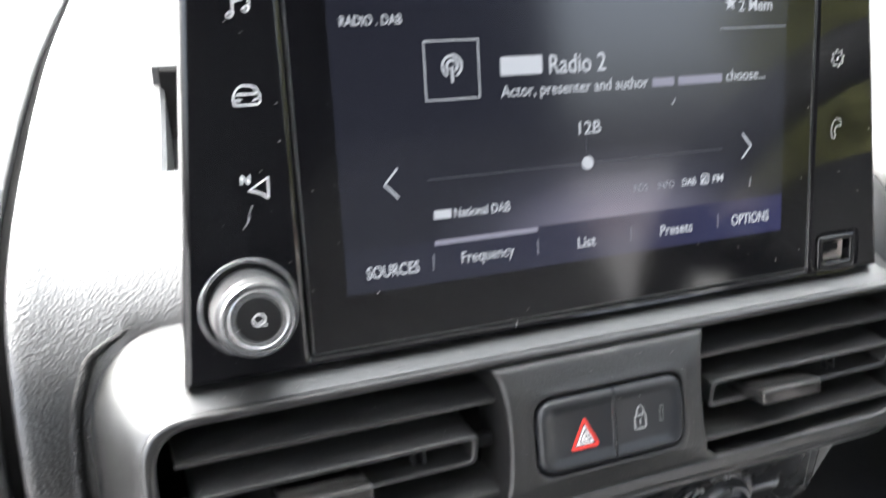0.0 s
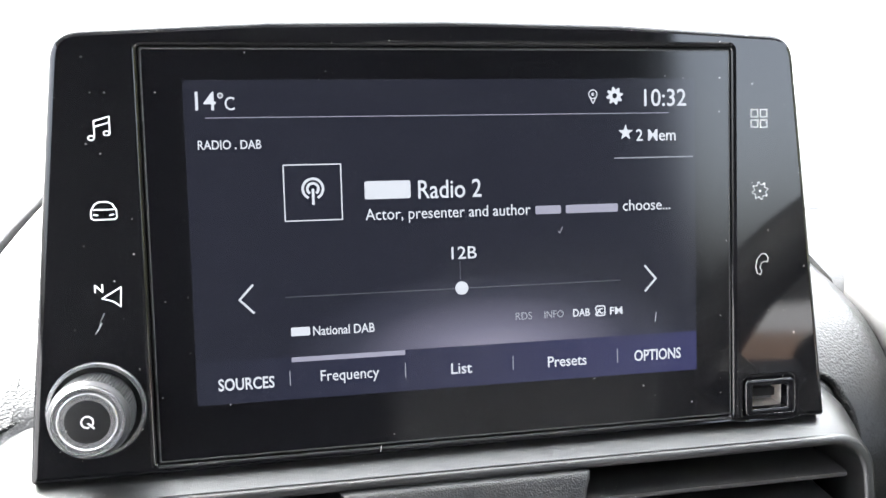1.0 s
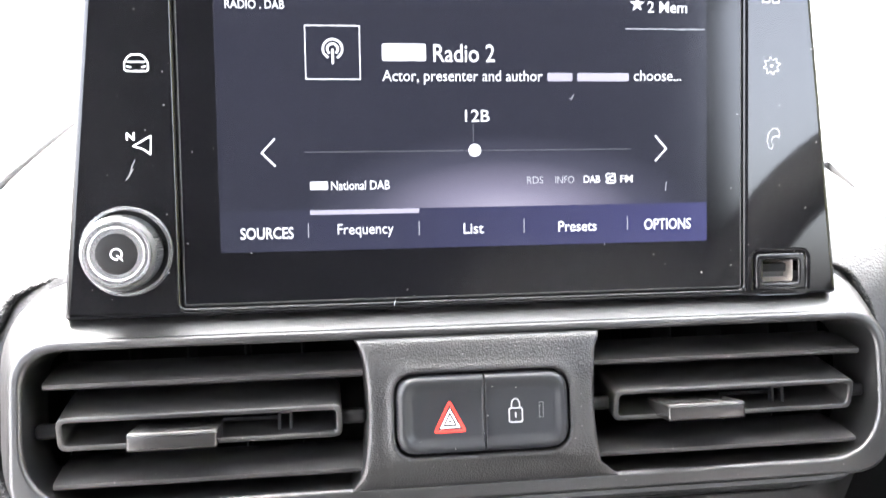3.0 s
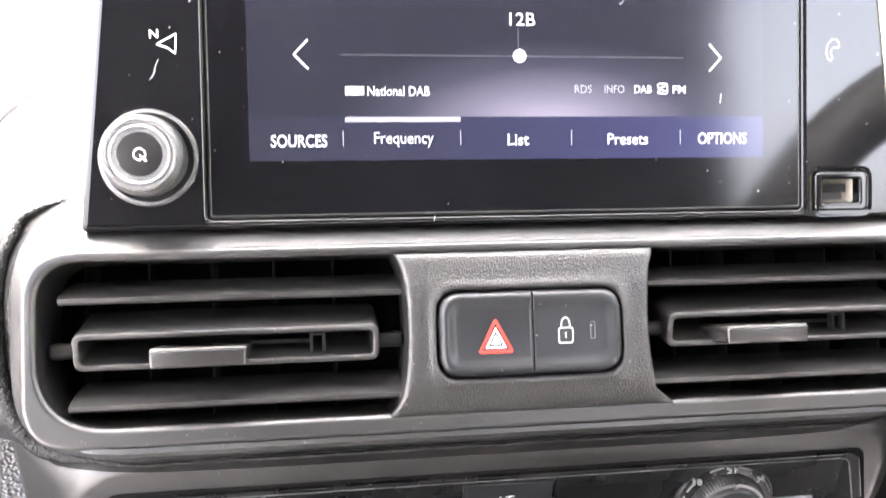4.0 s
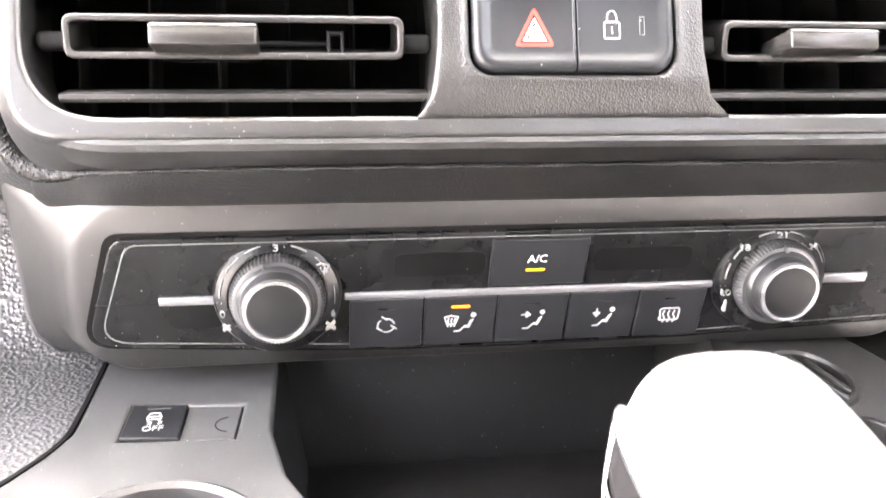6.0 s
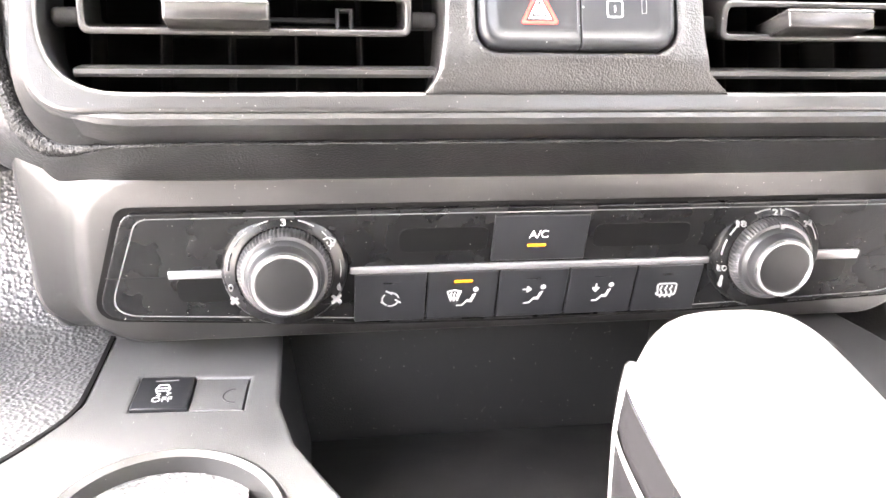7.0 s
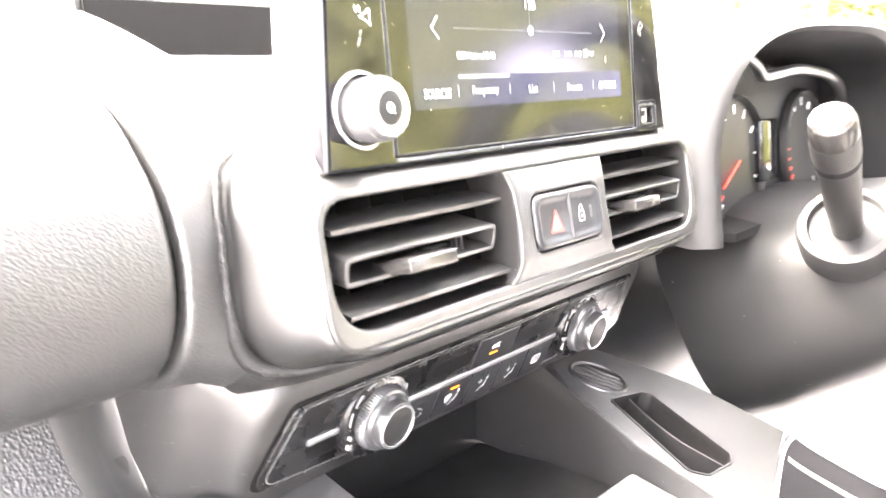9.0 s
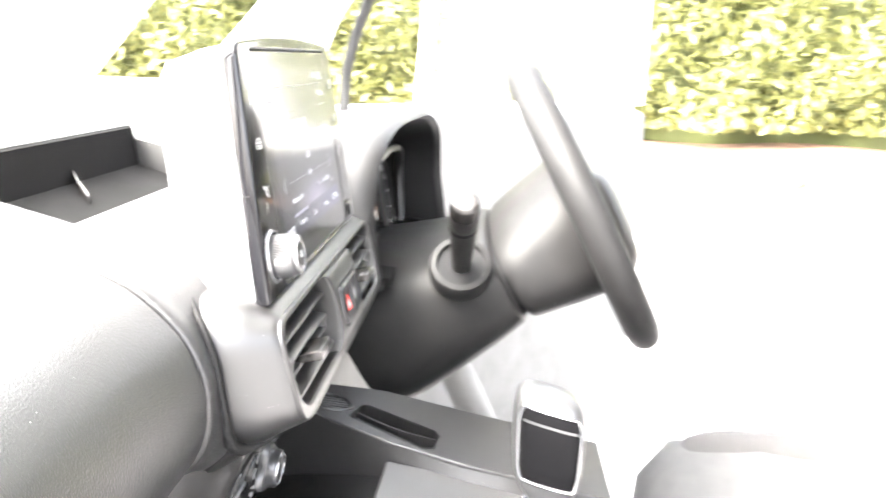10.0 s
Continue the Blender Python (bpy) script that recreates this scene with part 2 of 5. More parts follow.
def pane_material(name, haze):
    m = bpy.data.materials.new(name)
    m.use_nodes = True
    t = m.node_tree
    t.nodes.remove(t.nodes["Principled BSDF"])
    clear, gloss, mix = (t.nodes.new("ShaderNode" + k) for k in ("BsdfTransparent", "BsdfGlossy", "MixShader"))
    clear.inputs["Color"].default_value = (0.97, 0.985, 0.975, 1)
    gloss.inputs["Roughness"].default_value = 0.02
    mix.inputs["Fac"].default_value = 0.025
    t.links.new(clear.outputs["BSDF"], mix.inputs[1])
    t.links.new(gloss.outputs["BSDF"], mix.inputs[2])
    # pale translucent film mixed in to imitate glare over the view outside
    film, dusty = t.nodes.new("ShaderNodeBsdfTranslucent"), t.nodes.new("ShaderNodeMixShader")
    film.inputs["Color"].default_value = (0.85, 0.86, 0.85, 1)
    dusty.inputs["Fac"].default_value = haze
    t.links.new(mix.outputs["Shader"], dusty.inputs[1])
    t.links.new(film.outputs["BSDF"], dusty.inputs[2])
    t.links.new(dusty.outputs["Shader"], t.nodes["Material Output"].inputs["Surface"])
    return m


PANE = pane_material("clear_glass", 0.05)
# The windscreen gets the stronger of the two glare veils.
VEILED_PANE = pane_material("veiled_windscreen_glass", 0.17)

# ---- mesh helpers; panels are drawn in x (right) and z (up), with y going in ----
MM = 0.001


def thing(name, m, label, category, group="", kind=""):
    ob = new(name)
    ob.empty_display_size = 0.02
    ob.matrix_world = m
    return tagged(ob, label, category, group, kind)


def part(name, mesh, mat, parent, label="", m=None):
    if isinstance(mesh, bmesh.types.BMesh):
        me = bpy.data.meshes.new(name)
        mesh.to_mesh(me)
        mesh.free()
        mesh = me
    if not mesh.materials:
        mesh.materials.append(mat)
    ob = new(name, mesh)
    if parent:
        ob.parent = parent
    if m is not None:
        ob.matrix_basis = m
    return tagged(ob, label)


def faces_mesh(verts, faces, smooth=True, angle=35):
    me = bpy.data.meshes.new("mesh")
    me.from_pydata([tuple(v) for v in verts], [], [tuple(f) for f in faces])
    bm = bmesh.new()
    bm.from_mesh(me)
    bmesh.ops.recalc_face_normals(bm, faces=bm.faces)
    bm.to_mesh(me)
    bm.free()
    if smooth:
        me.polygons.foreach_set("use_smooth", [True] * len(me.polygons))
        me.set_sharp_from_angle(angle=radians(angle))
    return me


def made(curve):
    ob = bpy.data.objects.new("tmp", curve)
    scene.collection.objects.link(ob)
    me = bpy.data.meshes.new_from_object(ob.evaluated_get(bpy.context.evaluated_depsgraph_get()))
    bpy.data.objects.remove(ob)
    bpy.data.curves.remove(curve)
    return me


def plate(loops, front, back, bevel=0.0, res=2, angle=35):
    """A slab from y=front (towards the viewer) to y=back: the first loop is its outline, the others are holes. Loops in mm."""
    cu = bpy.data.curves.new("tmp", "CURVE")
    cu.dimensions, cu.fill_mode = "2D", "BOTH"
    for loop in loops:
        sp = cu.splines.new("POLY")
        sp.points.add(len(loop) - 1)
        for p, (x, z) in zip(sp.points, loop):
            p.co = (x * MM, z * MM, 0, 1)
        sp.use_cyclic_u = True
    thick = (back - front) * MM
    b = min(bevel * MM, thick / 2 - 1e-6)
    cu.extrude, cu.bevel_depth, cu.bevel_resolution, cu.offset = thick / 2 - b, b, res, -b
    me = made(cu)
    me.transform(Matrix.Translation((0, (front + back) / 2 * MM, 0)) @ Matrix.Rotation(math.pi / 2, 4, "X"))
    bm = bmesh.new()
    bm.from_mesh(me)
    bmesh.ops.remove_doubles(bm, verts=bm.verts, dist=1e-6)
    bmesh.ops.recalc_face_normals(bm, faces=bm.faces)
    bm.to_mesh(me)
    bm.free()
    curved = [abs(f.normal.y) < 0.999 for f in me.polygons]
    me.set_sharp_from_angle(angle=radians(angle))
    me.polygons.foreach_set("use_smooth", curved)
    return me


def rounded(points, radii, n=6):
    """A polygon with its corners rounded; one radius, or one for each corner."""
    if not isinstance(radii, (list, tuple)):
        radii = [radii] * len(points)
    out = []
    for k, (p, r) in enumerate(zip(points, radii)):
        p = Vector(p)
        a, b = Vector(points[k - 1]) - p, Vector(points[(k + 1) % len(points)]) - p
        if r <= 0:
            out.append(tuple(p))
            continue
        half = a.angle(b) / 2
        cut = min(r / math.tan(half), a.length * 0.49, b.length * 0.49)
        s, e = p + a.normalized() * cut, p + b.normalized() * cut
        for i in range(n + 1):
            f = i / n
            out.append(tuple(s * (1 - f) ** 2 + p * 2 * f * (1 - f) + e * f * f))
    return out


def rect(x0, x1, z0, z1, r=0, n=5):
    return rounded([(x0, z0), (x1, z0), (x1, z1), (x0, z1)], r, n)


def ring(cx, cz, rx, rz=None, n=48, a0=0, a1=360):
    rz = rx if rz is None else rz
    full = abs(a1 - a0) >= 360
    return [(cx + rx * math.cos(radians(a0 + (a1 - a0) * k / (n if full else n - 1))),
             cz + rz * math.sin(radians(a0 + (a1 - a0) * k / (n if full else n - 1)))) for k in range(n)]


def strokes(lines, width, front, back):
    """Pen strokes of one width along polylines (mm), as thin raised bars with round-ish joints."""
    verts, faces = [], []

    def prism(poly):
        k = len(verts)
        for y in (front, back):
            verts.extend((x * MM, y * MM, z * MM) for x, z in poly)
        n = len(poly)
        faces.append(list(range(k, k + n)))
        faces.append(list(range(k + 2 * n - 1, k + n - 1, -1)))
        faces.extend([k + i, k + (i + 1) % n, k + n + (i + 1) % n, k + n + i] for i in range(n))

    for line in lines:
        for (x0, z0), (x1, z1) in zip(line, line[1:]):
            d = Vector((x1 - x0, z1 - z0))
            if d.length < 1e-6:
                continue
            d.normalize()
            nx, nz, h = -d.y, d.x, width / 2
            e = h * 0.45
            prism([(x0 - d.x * e + nx * h, z0 - d.y * e + nz * h), (x0 - d.x * e - nx * h, z0 - d.y * e - nz * h),
                   (x1 + d.x * e - nx * h, z1 + d.y * e - nz * h), (x1 + d.x * e + nx * h, z1 + d.y * e + nz * h)])
    return faces_mesh(verts, faces, False)


def words(body, x0, x1, z0, front, back, height=None, bold=0.0):
    """Raised lettering that fills x0 to x1 (mm), its foot at z0."""
    cu = bpy.data.curves.new("tmp", "FONT")
    cu.body, cu.size, cu.extrude, cu.offset, cu.resolution_u = body, 1.0, 0.01, bold * 0.6, 4
    me = made(cu)
    co = np.empty(len(me.vertices) * 3)
    me.vertices.foreach_get("co", co)
    co = co.reshape(-1, 3)
    lo, hi = co.min(0), co.max(0)
    sx = (x1 - x0) / (hi[0] - lo[0])
    sz = sx if height is None else height / 0.73
    out = np.stack([x0 + (co[:, 0] - lo[0]) * sx, np.where(co[:, 2] > 0, front, back), z0 + co[:, 1] * sz], 1) * MM
    me.vertices.foreach_set("co", out.ravel())
    me.update()
    return me


def lathe(profile, n=64, knurl=None, cap=True):
    """A turned body round the y axis from (radius, y) pairs in mm; knurl: (first, last, depth) of the rows that carry ribs."""
    verts, faces = [], []
    for k, (r, y) in enumerate(profile):
        for i in range(n):
            a = 2 * math.pi * i / n
            q = r
            if knurl and knurl[0] <= k <= knurl[1]:
                q = r - (knurl[2] if i % 2 else 0)
            verts.append((q * math.cos(a) * MM, y * MM, q * math.sin(a) * MM))
    for k in range(len(profile) - 1):
        for i in range(n):
            j = (i + 1) % n
            faces.append((k * n + i, k * n + j, (k + 1) * n + j, (k + 1) * n + i))
    if cap:
        faces.append(tuple(range(n)))
        faces.append(tuple(range(len(profile) * n - 1, (len(profile) - 1) * n - 1, -1)))
    return faces_mesh(verts, faces, angle=28)


def loft(rings, caps=True, closed=True, angle=40):
    n = len(rings[0])
    verts = [p for r in rings for p in r]
    faces = []
    for k in range(len(rings) - 1):
        for i in range(n if closed else n - 1):
            j = (i + 1) % n
            faces.append((k * n + i, k * n + j, (k + 1) * n + j, (k + 1) * n + i))
    if caps:
        faces.append(tuple(range(n)))
        faces.append(tuple(range(len(rings) * n - 1, (len(rings) - 1) * n - 1, -1)))
    return faces_mesh(verts, faces, angle=angle)


def rbox(x0, x1, y0, y1, z0, z1, r=1.0, seg=2):
    """A box with rounded edges, in mm."""
    bm = bmesh.new()
    bmesh.ops.create_cube(bm, size=1.0)
    for v in bm.verts:
        v.co = (((x0 + x1) / 2 + v.co.x * (x1 - x0)) * MM, ((y0 + y1) / 2 + v.co.y * (y1 - y0)) * MM, ((z0 + z1) / 2 + v.co.z * (z1 - z0)) * MM)
    if r:
        bmesh.ops.bevel(bm, geom=bm.edges[:], offset=r * MM, segments=seg, affect="EDGES", profile=0.5, clamp_overlap=True)
    me = bpy.data.meshes.new("box")
    bm.to_mesh(me)
    bm.free()
    me.polygons.foreach_set("use_smooth", [True] * len(me.polygons))
    me.set_sharp_from_angle(angle=radians(50))
    return me


def spline(points, n):
    """n points along a smooth curve through the given ones."""
    pts = [Vector(p) for p in points]
    ext = [2 * pts[0] - pts[1], *pts, 2 * pts[-1] - pts[-2]]
    out = []
    for k in range(n):
        f = k / (n - 1) * (len(pts) - 1)
        i = min(int(f), len(pts) - 2)
        u = f - i
        a, b, c, d = ext[i:i + 4]
        out.append(0.5 * (2 * b + (c - a) * u + (2 * a - 5 * b + 4 * c - d) * u * u + (3 * b - a - 3 * c + d) * u ** 3))
    return out


def tube(points, radius, n=12, cyclic=False, flat=1.0):
    """A round bar along points (metres); radius a number or one for each point."""
    pts = [Vector(p) for p in points]
    rings, side = [], None
    for k, p in enumerate(pts):
        a = pts[k - 1] if (k or cyclic) else p
        b = pts[(k + 1) % len(pts)] if (k < len(pts) - 1 or cyclic) else p
        d = (b - a).normalized()
        if side is None:
            side = d.orthogonal().normalized()
        side = (side - d * side.dot(d)).normalized()
        up = d.cross(side)
        r = radius[k] if isinstance(radius, (list, tuple)) else radius
        rings.append([p + side * math.cos(2 * math.pi * i / n) * r + up * math.sin(2 * math.pi * i / n) * r * flat for i in range(n)])
    if cyclic:
        rings.append(rings[0])
    return loft(rings, caps=not cyclic)


# ---- the frames in which the panels lie ----
D = pose(0, 0, 1.3, -9)
V = D @ pose(0, -0.0100, -0.0905, -5.2)
C = D @ pose(0.0022, 0.0433, -0.1695, 29.7)
PL = D @ pose(-0.1205, 0.052, -0.2152, -70)
PR = D @ pose(0.096, 0.0355, -0.2083, -70)

# ---- touch screen unit ----
def build_screen():
    s = thing("touch_screen", D, "glossy black touch screen unit showing a lit radio page", "touch screen")
    half = [(-139.2, -55.6), (-125.6, 85.8), (-60, 89.3), (0, 90.2), (60, 89.3), (126.6, 85.8), (140.4, -55.2)]
    outline = rounded(half, [1.5, 10, 0, 0, 0, 10, 1.5], 8)
    glass = rect(-100, 102, -52, 81, 1)
    part("bezel", plate([outline, glass, rounded([(107.4, -53), (127, -53), (127, -39.6), (107.4, -39.6)], 2, 4), ring(-117.8, -32.6, 13.0)], 0, 9, 2.2, 3), PIANO, s, "glossy black bezel with dust and a scratch")
    shell = [[(x * MM * k, y * MM, (z * kz - 4 * (1 - k)) * MM) for x, z in outline] for y, k, kz in ((8.9, 0.985, 0.985), (22, 0.975, 0.975), (45, 0.9, 0.93), (58, 0.78, 0.8))]
    part("rear_shell", loft(shell), SHELL, s, "satin light grey rear shell")
    part("cover_glass", plate([rect(-99.4, 101.4, -51.4, 80.4, 0.8)], 0.25, 6, 0.35, 1), GLASS, s, "glossy dark cover glass")
    part("gap", plate([rect(-101, 103, -53, 82, 1)], 1.6, 7, 0.1), DARK, s)
    part("glass_edge_line", plate([rect(-99.5, 101.5, -51.5, 80.5, 0.8), rect(-99.15, 101.15, -51.15, 80.15, 0.8)], 0.16, 1.5, 0.05), EDGE, s, "thin pale bevel round the glass")
    d = part("display", plate([rect(-87, 88, -34, 70.5, 0.3)], 0.18, 1.2, 0.02), DISPLAY, s, "lit radio page on a slate background")
    f, b = 0.1, 0.3

    def txt(name, body, x0, x1, z0, h, mat=UI_WHITE, bold=0.0):
        part(name, words(body, x0, x1, z0, f, b, h, bold), mat, d)

    def bars(name, loops, mat=UI_WHITE):
        part(name, plate_set(loops, f, b), mat, d)

    txt("temperature", "14", -83.4, -77.0, 61, 6.2, bold=0.01)
    bars("degree_sign", [ring(-75.6, 65.6, 0.95, n=16)])
    part("degree_hole", plate([ring(-75.6, 65.6, 0.5, n=14)], f - 0.03, b), DARK, d)
    txt("celsius", "C", -74.3, -71.2, 61, 4.4, bold=0.01)
    txt("clock", "10:32", 68.8, 84.7, 61, 6.2, bold=0.008)
    part("location_pin", strokes([ring(49.8, 65.2, 1.5, n=14) + [(51.3, 65.2)], [(48.5, 64.5), (49.8, 62), (51.1, 64.5)], ring(49.8, 65.2, 0.4, n=6)], 0.35, f, b), UI_WHITE, d)
    part("settings_gear", gear_mesh(57.8, 64.6, 2.2, 3.1, 0.9, 8, f, b), UI_WHITE, d)
    bars("header_line", [rect(-80.5, 78, 58.42, 58.68)], UI_BAR)
    txt("source_name", "RADIO . DAB", -83.2, -63.4, 48.6, 3.0, bold=0.02)
    part("memory_star", plate([[((2.9 if k % 2 == 0 else 1.2) * math.sin(math.pi * k / 5) + 61.7, (2.9 if k % 2 == 0 else 1.2) * math.cos(math.pi * k / 5) + 51.8) for k in range(10)]], f, b), UI_WHITE, d)
    txt("memory_number", "2 Mem", 65.6, 80.6, 48.9, 4.2, bold=0.015)
    bars("memory_line", [rect(57.3, 87.2, 42.8, 43.2)], UI_GREY)
    part("station_box", strokes([[(-56.8, 24.9), (-38.2, 24.9), (-38.2, 43.1), (-56.8, 43.1), (-56.8, 24.9)]], 0.42, f, b), UI_WHITE, d)
    part("broadcast_icon", strokes([ring(-47.5, 35.2, 3.3, n=22, a0=-60, a1=240), ring(-47.5, 35.2, 1.8, n=16, a0=-50, a1=230), [(-47.5, 35), (-47.5, 30.2)]], 0.85, f, b), UI_WHITE, d)
    bars("broadcaster_bar", [rect(-30.6, -15.2, 31.2, 37.2, 0.8)])
    txt("station_name", "Radio 2", -12.6, 9.2, 31.0, 6.4, bold=0.012)
    txt("programme_text", "Actor, presenter and author", -30.6, 26.4, 24.3, 4.0, bold=0.004)
    for x0, x1 in ((28.2, 37.4), (39.2, 58.4)):
        bars("name_bar", [rect(x0, x1, 24.3, 27.2, 0.5)], UI_BAR)
    txt("programme_end", "choose...", 60.3, 78.3, 24.5, 4.0, bold=0.004)
    txt("channel", "12B", -1.8, 7.0, 10.1, 4.4, bold=0.012)
    bars("channel_tick", [rect(0.95, 1.2, 3, 9.3)], UI_LINE)
    bars("tuning_line", [rect(-57.8, 58.9, -0.14, 0.14)], UI_LINE)
    part("tuning_dot", plate([ring(1.5, 0.1, 2.3, n=28)], f - 0.06, b, 0.05), UI_WHITE, d, "pale round tuning dot")
    part("arrow_back", strokes([[(-68, 4.6), (-72.4, -0.1), (-68, -4.6)]], 0.7, f, b), UI_WHITE, d)
    part("arrow_next", strokes([[(68.3, 4.7), (72.4, 0), (68.3, -4.4)]], 0.7, f, b), UI_WHITE, d)
    bars("ensemble_bar", [rect(-56.4, -50.2, -13.0, -10.1, 0.4)])
    txt("ensemble_name", "National DAB", -49.2, -28.8, -13.1, 3.2, bold=0.02)
    txt("rds", "RDS", 20.3, 26.2, -12.0, 2.7, UI_GREY)
    txt("info", "INFO", 30.7, 37.7, -12.0, 2.7, UI_GREY)
    txt("dab", "DAB", 41.2, 47.4, -12.0, 2.7, bold=0.03)
    part("link_icon", strokes([rect(49.6, 53.0, -12.2, -8.8, 0.8) + [(50.4, -12.2)], [(50.4, -11.2), (51.3, -9.8), (52.2, -9.8)], [(50.5, -10), (51.6, -11.4), (52.3, -11.2)]], 0.5, f, b), UI_WHITE, d)
    txt("fm", "FM", 54.9, 59.6, -12.0, 2.7, bold=0.03)
    bars("active_tab_bar", [rect(-56.6, -18.7, -21.6, -20.0)], UI_BAR)
    for name, x0, x1, z0, h, bo in (("SOURCES", -80.3, -62.4, -29.5, 4.0, 0.03), ("Frequency", -47.3, -27.8, -28.6, 3.9, 0.006), ("List", -3.0, 4.3, -29.3, 3.9, 0.016), ("Presets", 31.6, 45.9, -29.3, 3.9, 0.016), ("OPTIONS", 63.9, 81.8, -29.3, 4.0, 0.03)):
        txt("tab_label", name, x0, x1, z0, h, bold=bo)
    for x in (-57.3, -18.8, 19.0, 57.5):
        bars("tab_divider", [rect(x - 0.15, x + 0.15, -29.4, -24.4)], UI_GREY)
    # printed touch keys on both strips
    g, h = -0.06, 0.3
    ink = 0.45
    part("music_key", strokes([[(-114.0, 52.9), (-114.0, 58.0), (-109.4, 59.4), (-109.4, 54.3)], [(-114.0, 56.2), (-109.4, 57.6)], ring(-115.0, 52.8, 0.9, 0.7, 10) + [(-114.1, 52.8)], ring(-110.4, 54.2, 0.9, 0.7, 10) + [(-109.5, 54.2)]], ink, g, h), WHITE_INK, s, "white printed music key")
    part("car_key", strokes([[(-116.3, 30.2), (-116.3, 28.0), (-115.6, 27.4), (-109.4, 27.4), (-108.7, 28.0), (-108.7, 30.2), (-109.9, 32.2), (-111.2, 32.9), (-113.8, 32.9), (-115.1, 32.2), (-116.3, 30.2)], [(-115.4, 30.5), (-109.6, 30.5)], [(-115.5, 29.0), (-114.3, 28.7)], [(-110.7, 28.7), (-109.5, 29.0)]], ink, g, h), WHITE_INK, s, "white printed vehicle key")
    part("map_key", strokes([[(-114.4, 2.6), (-108.6, 6.0), (-108.9, -0.2), (-111.2, 1.6), (-114.4, 2.6)]], ink, g, h), WHITE_INK, s, "white printed navigation key")
    part("north_letter", words("N", -116.6, -113.9, 4.6, g, h, 2.6, 0.03), WHITE_INK, s)
    part("apps_key", strokes([rect(x, x + 2.6, z, z + 2.6) + [(x, z)] for x in (109.9, 113.6) for z in (53.0, 56.7)], 0.5, g, h), GREY_INK, s, "white printed four square key")
    part("setup_key", gear_mesh(113.4, 30.0, 2.5, 3.4, 1.9, 8, g, h, 0.6), GREY_INK, s, "white printed cog key")
    part("setup_key_dot", plate([ring(113.4, 30, 0.5, n=12)], g, h), WHITE_INK, s)
    part("phone_key", strokes([[(113.9, 7.0), (112.2, 5.2), (111.6, 2.4), (112.2, 0.0), (113.5, -0.6), (114.0, 0.8), (113.3, 2.0), (113.8, 3.6), (115.0, 4.2), (116.3, 3.9), (116.6, 5.4), (115.6, 6.9), (113.9, 7.0)]], 0.36, g, h), GREY_INK, s, "white printed handset key")
    for line in ([(-114, -2), (-115.2, -4.5), (-115.6, -6.5), (-117, -8.6)], [(-114.8, -5.2), (-116.2, -7.8)], [(36.2, 18.2), (36.8, 17.6), (37.8, 19.6)], [(72.4, -12.2), (72.0, -15.4)], [(-27.8, -52.0), (-28.2, -54.2)]):
        part("scratch", strokes([line], 0.16, -0.03, 0.1), SCRATCH, s, "fine pale scratch")
    # usb socket
    u = part("usb_socket", plate([rect(107.2, 127.2, -53.2, -39.4, 2.2), rect(110.2, 124.2, -50.4, -42.0, 0.8)], -0.5, 10, 0.9), PIANO, s, "black framed usb socket")
    part("port_wall", loft([[(x * MM, 3 * MM, z * MM) for x, z in rect(110.0, 124.4, -50.6, -41.8)], [(x * MM, 8 * MM, z * MM) for x, z in rect(111.2, 123.2, -49, -43.4)], [(x * MM, 16 * MM, z * MM) for x, z in rect(111.2, 123.2, -49, -43.4)]], caps=False), PORT, u, "metal port wall")
    part("port_back", rbox(110, 125, 14, 17, -51, -41, 0.2), DARK, u)
    part("port_chamfer", loft([[(x * MM, y * MM, z * MM) for x, y, z in ((107.9, -0.6, -52.4), (126.5, -0.6, -52.4), (124.0, 2.6, -50.2), (110.4, 2.6, -50.2))], [(x * MM, y * MM, z * MM) for x, y, z in ((107.9, 0.2, -53), (126.5, 0.2, -53), (124.0, 3.4, -50.8), (110.4, 3.4, -50.8))]], angle=20), PIANO, u, "sloping lower lip")
    part("port_tongue", rbox(111.6, 121.0, 3, 14, -46.6, -43.5, 0.2), DARK, u, "dark contact tongue")
    # volume knob
    k = part("volume_knob", lathe([(15.2, 2), (15.2, -0.6), (14.8, -1.3), (13.9, -1.4), (13.5, -0.6), (13.4, 1)], 80), BRIGHT, s, "chrome ringed volume knob", pose(-0.1178, 0, -0.0326))
    part("well", lathe([(13.6, 1.5), (13.6, 0.4), (11, 0.8)], 64), DARK, k)
    part("grip", lathe([(11.9, 4), (11.9, -2.0), (12.4, -2.6), (12.4, -10.6), (12.0, -12.4), (11.4, -13.6), (10.6, -14.2)], 160, (2, 3, 0.4)), GRIP, k, "fine ribbed grey grip")
    part("face_ring", lathe([(10.9, -13.6), (10.8, -14.9), (10.5, -15.4), (10.1, -15.4), (9.8, -14.9)], 72), BRIGHT, k, "bright chrome face ring")
    part("inner_ring", lathe([(8.9, -14.4), (8.8, -15.3), (8.5, -15.5), (8.2, -15.2)], 72), BRIGHT, k, "thin chrome inner ring")
    part("cap", lathe([(9.9, -12), (9.9, -14.6), (8.8, -14.8), (8.3, -15.1), (4, -15.35), (0.5, -15.4)], 64), CAP, k, "dark cap")
    part("power_symbol", strokes([ring(0, 0, 1.7, n=20, a0=-40, a1=285), [(0.2, -0.4), (1.9, -2.0)]], 0.45, -15.55, -15.2), WHITE_INK, k)
    return s


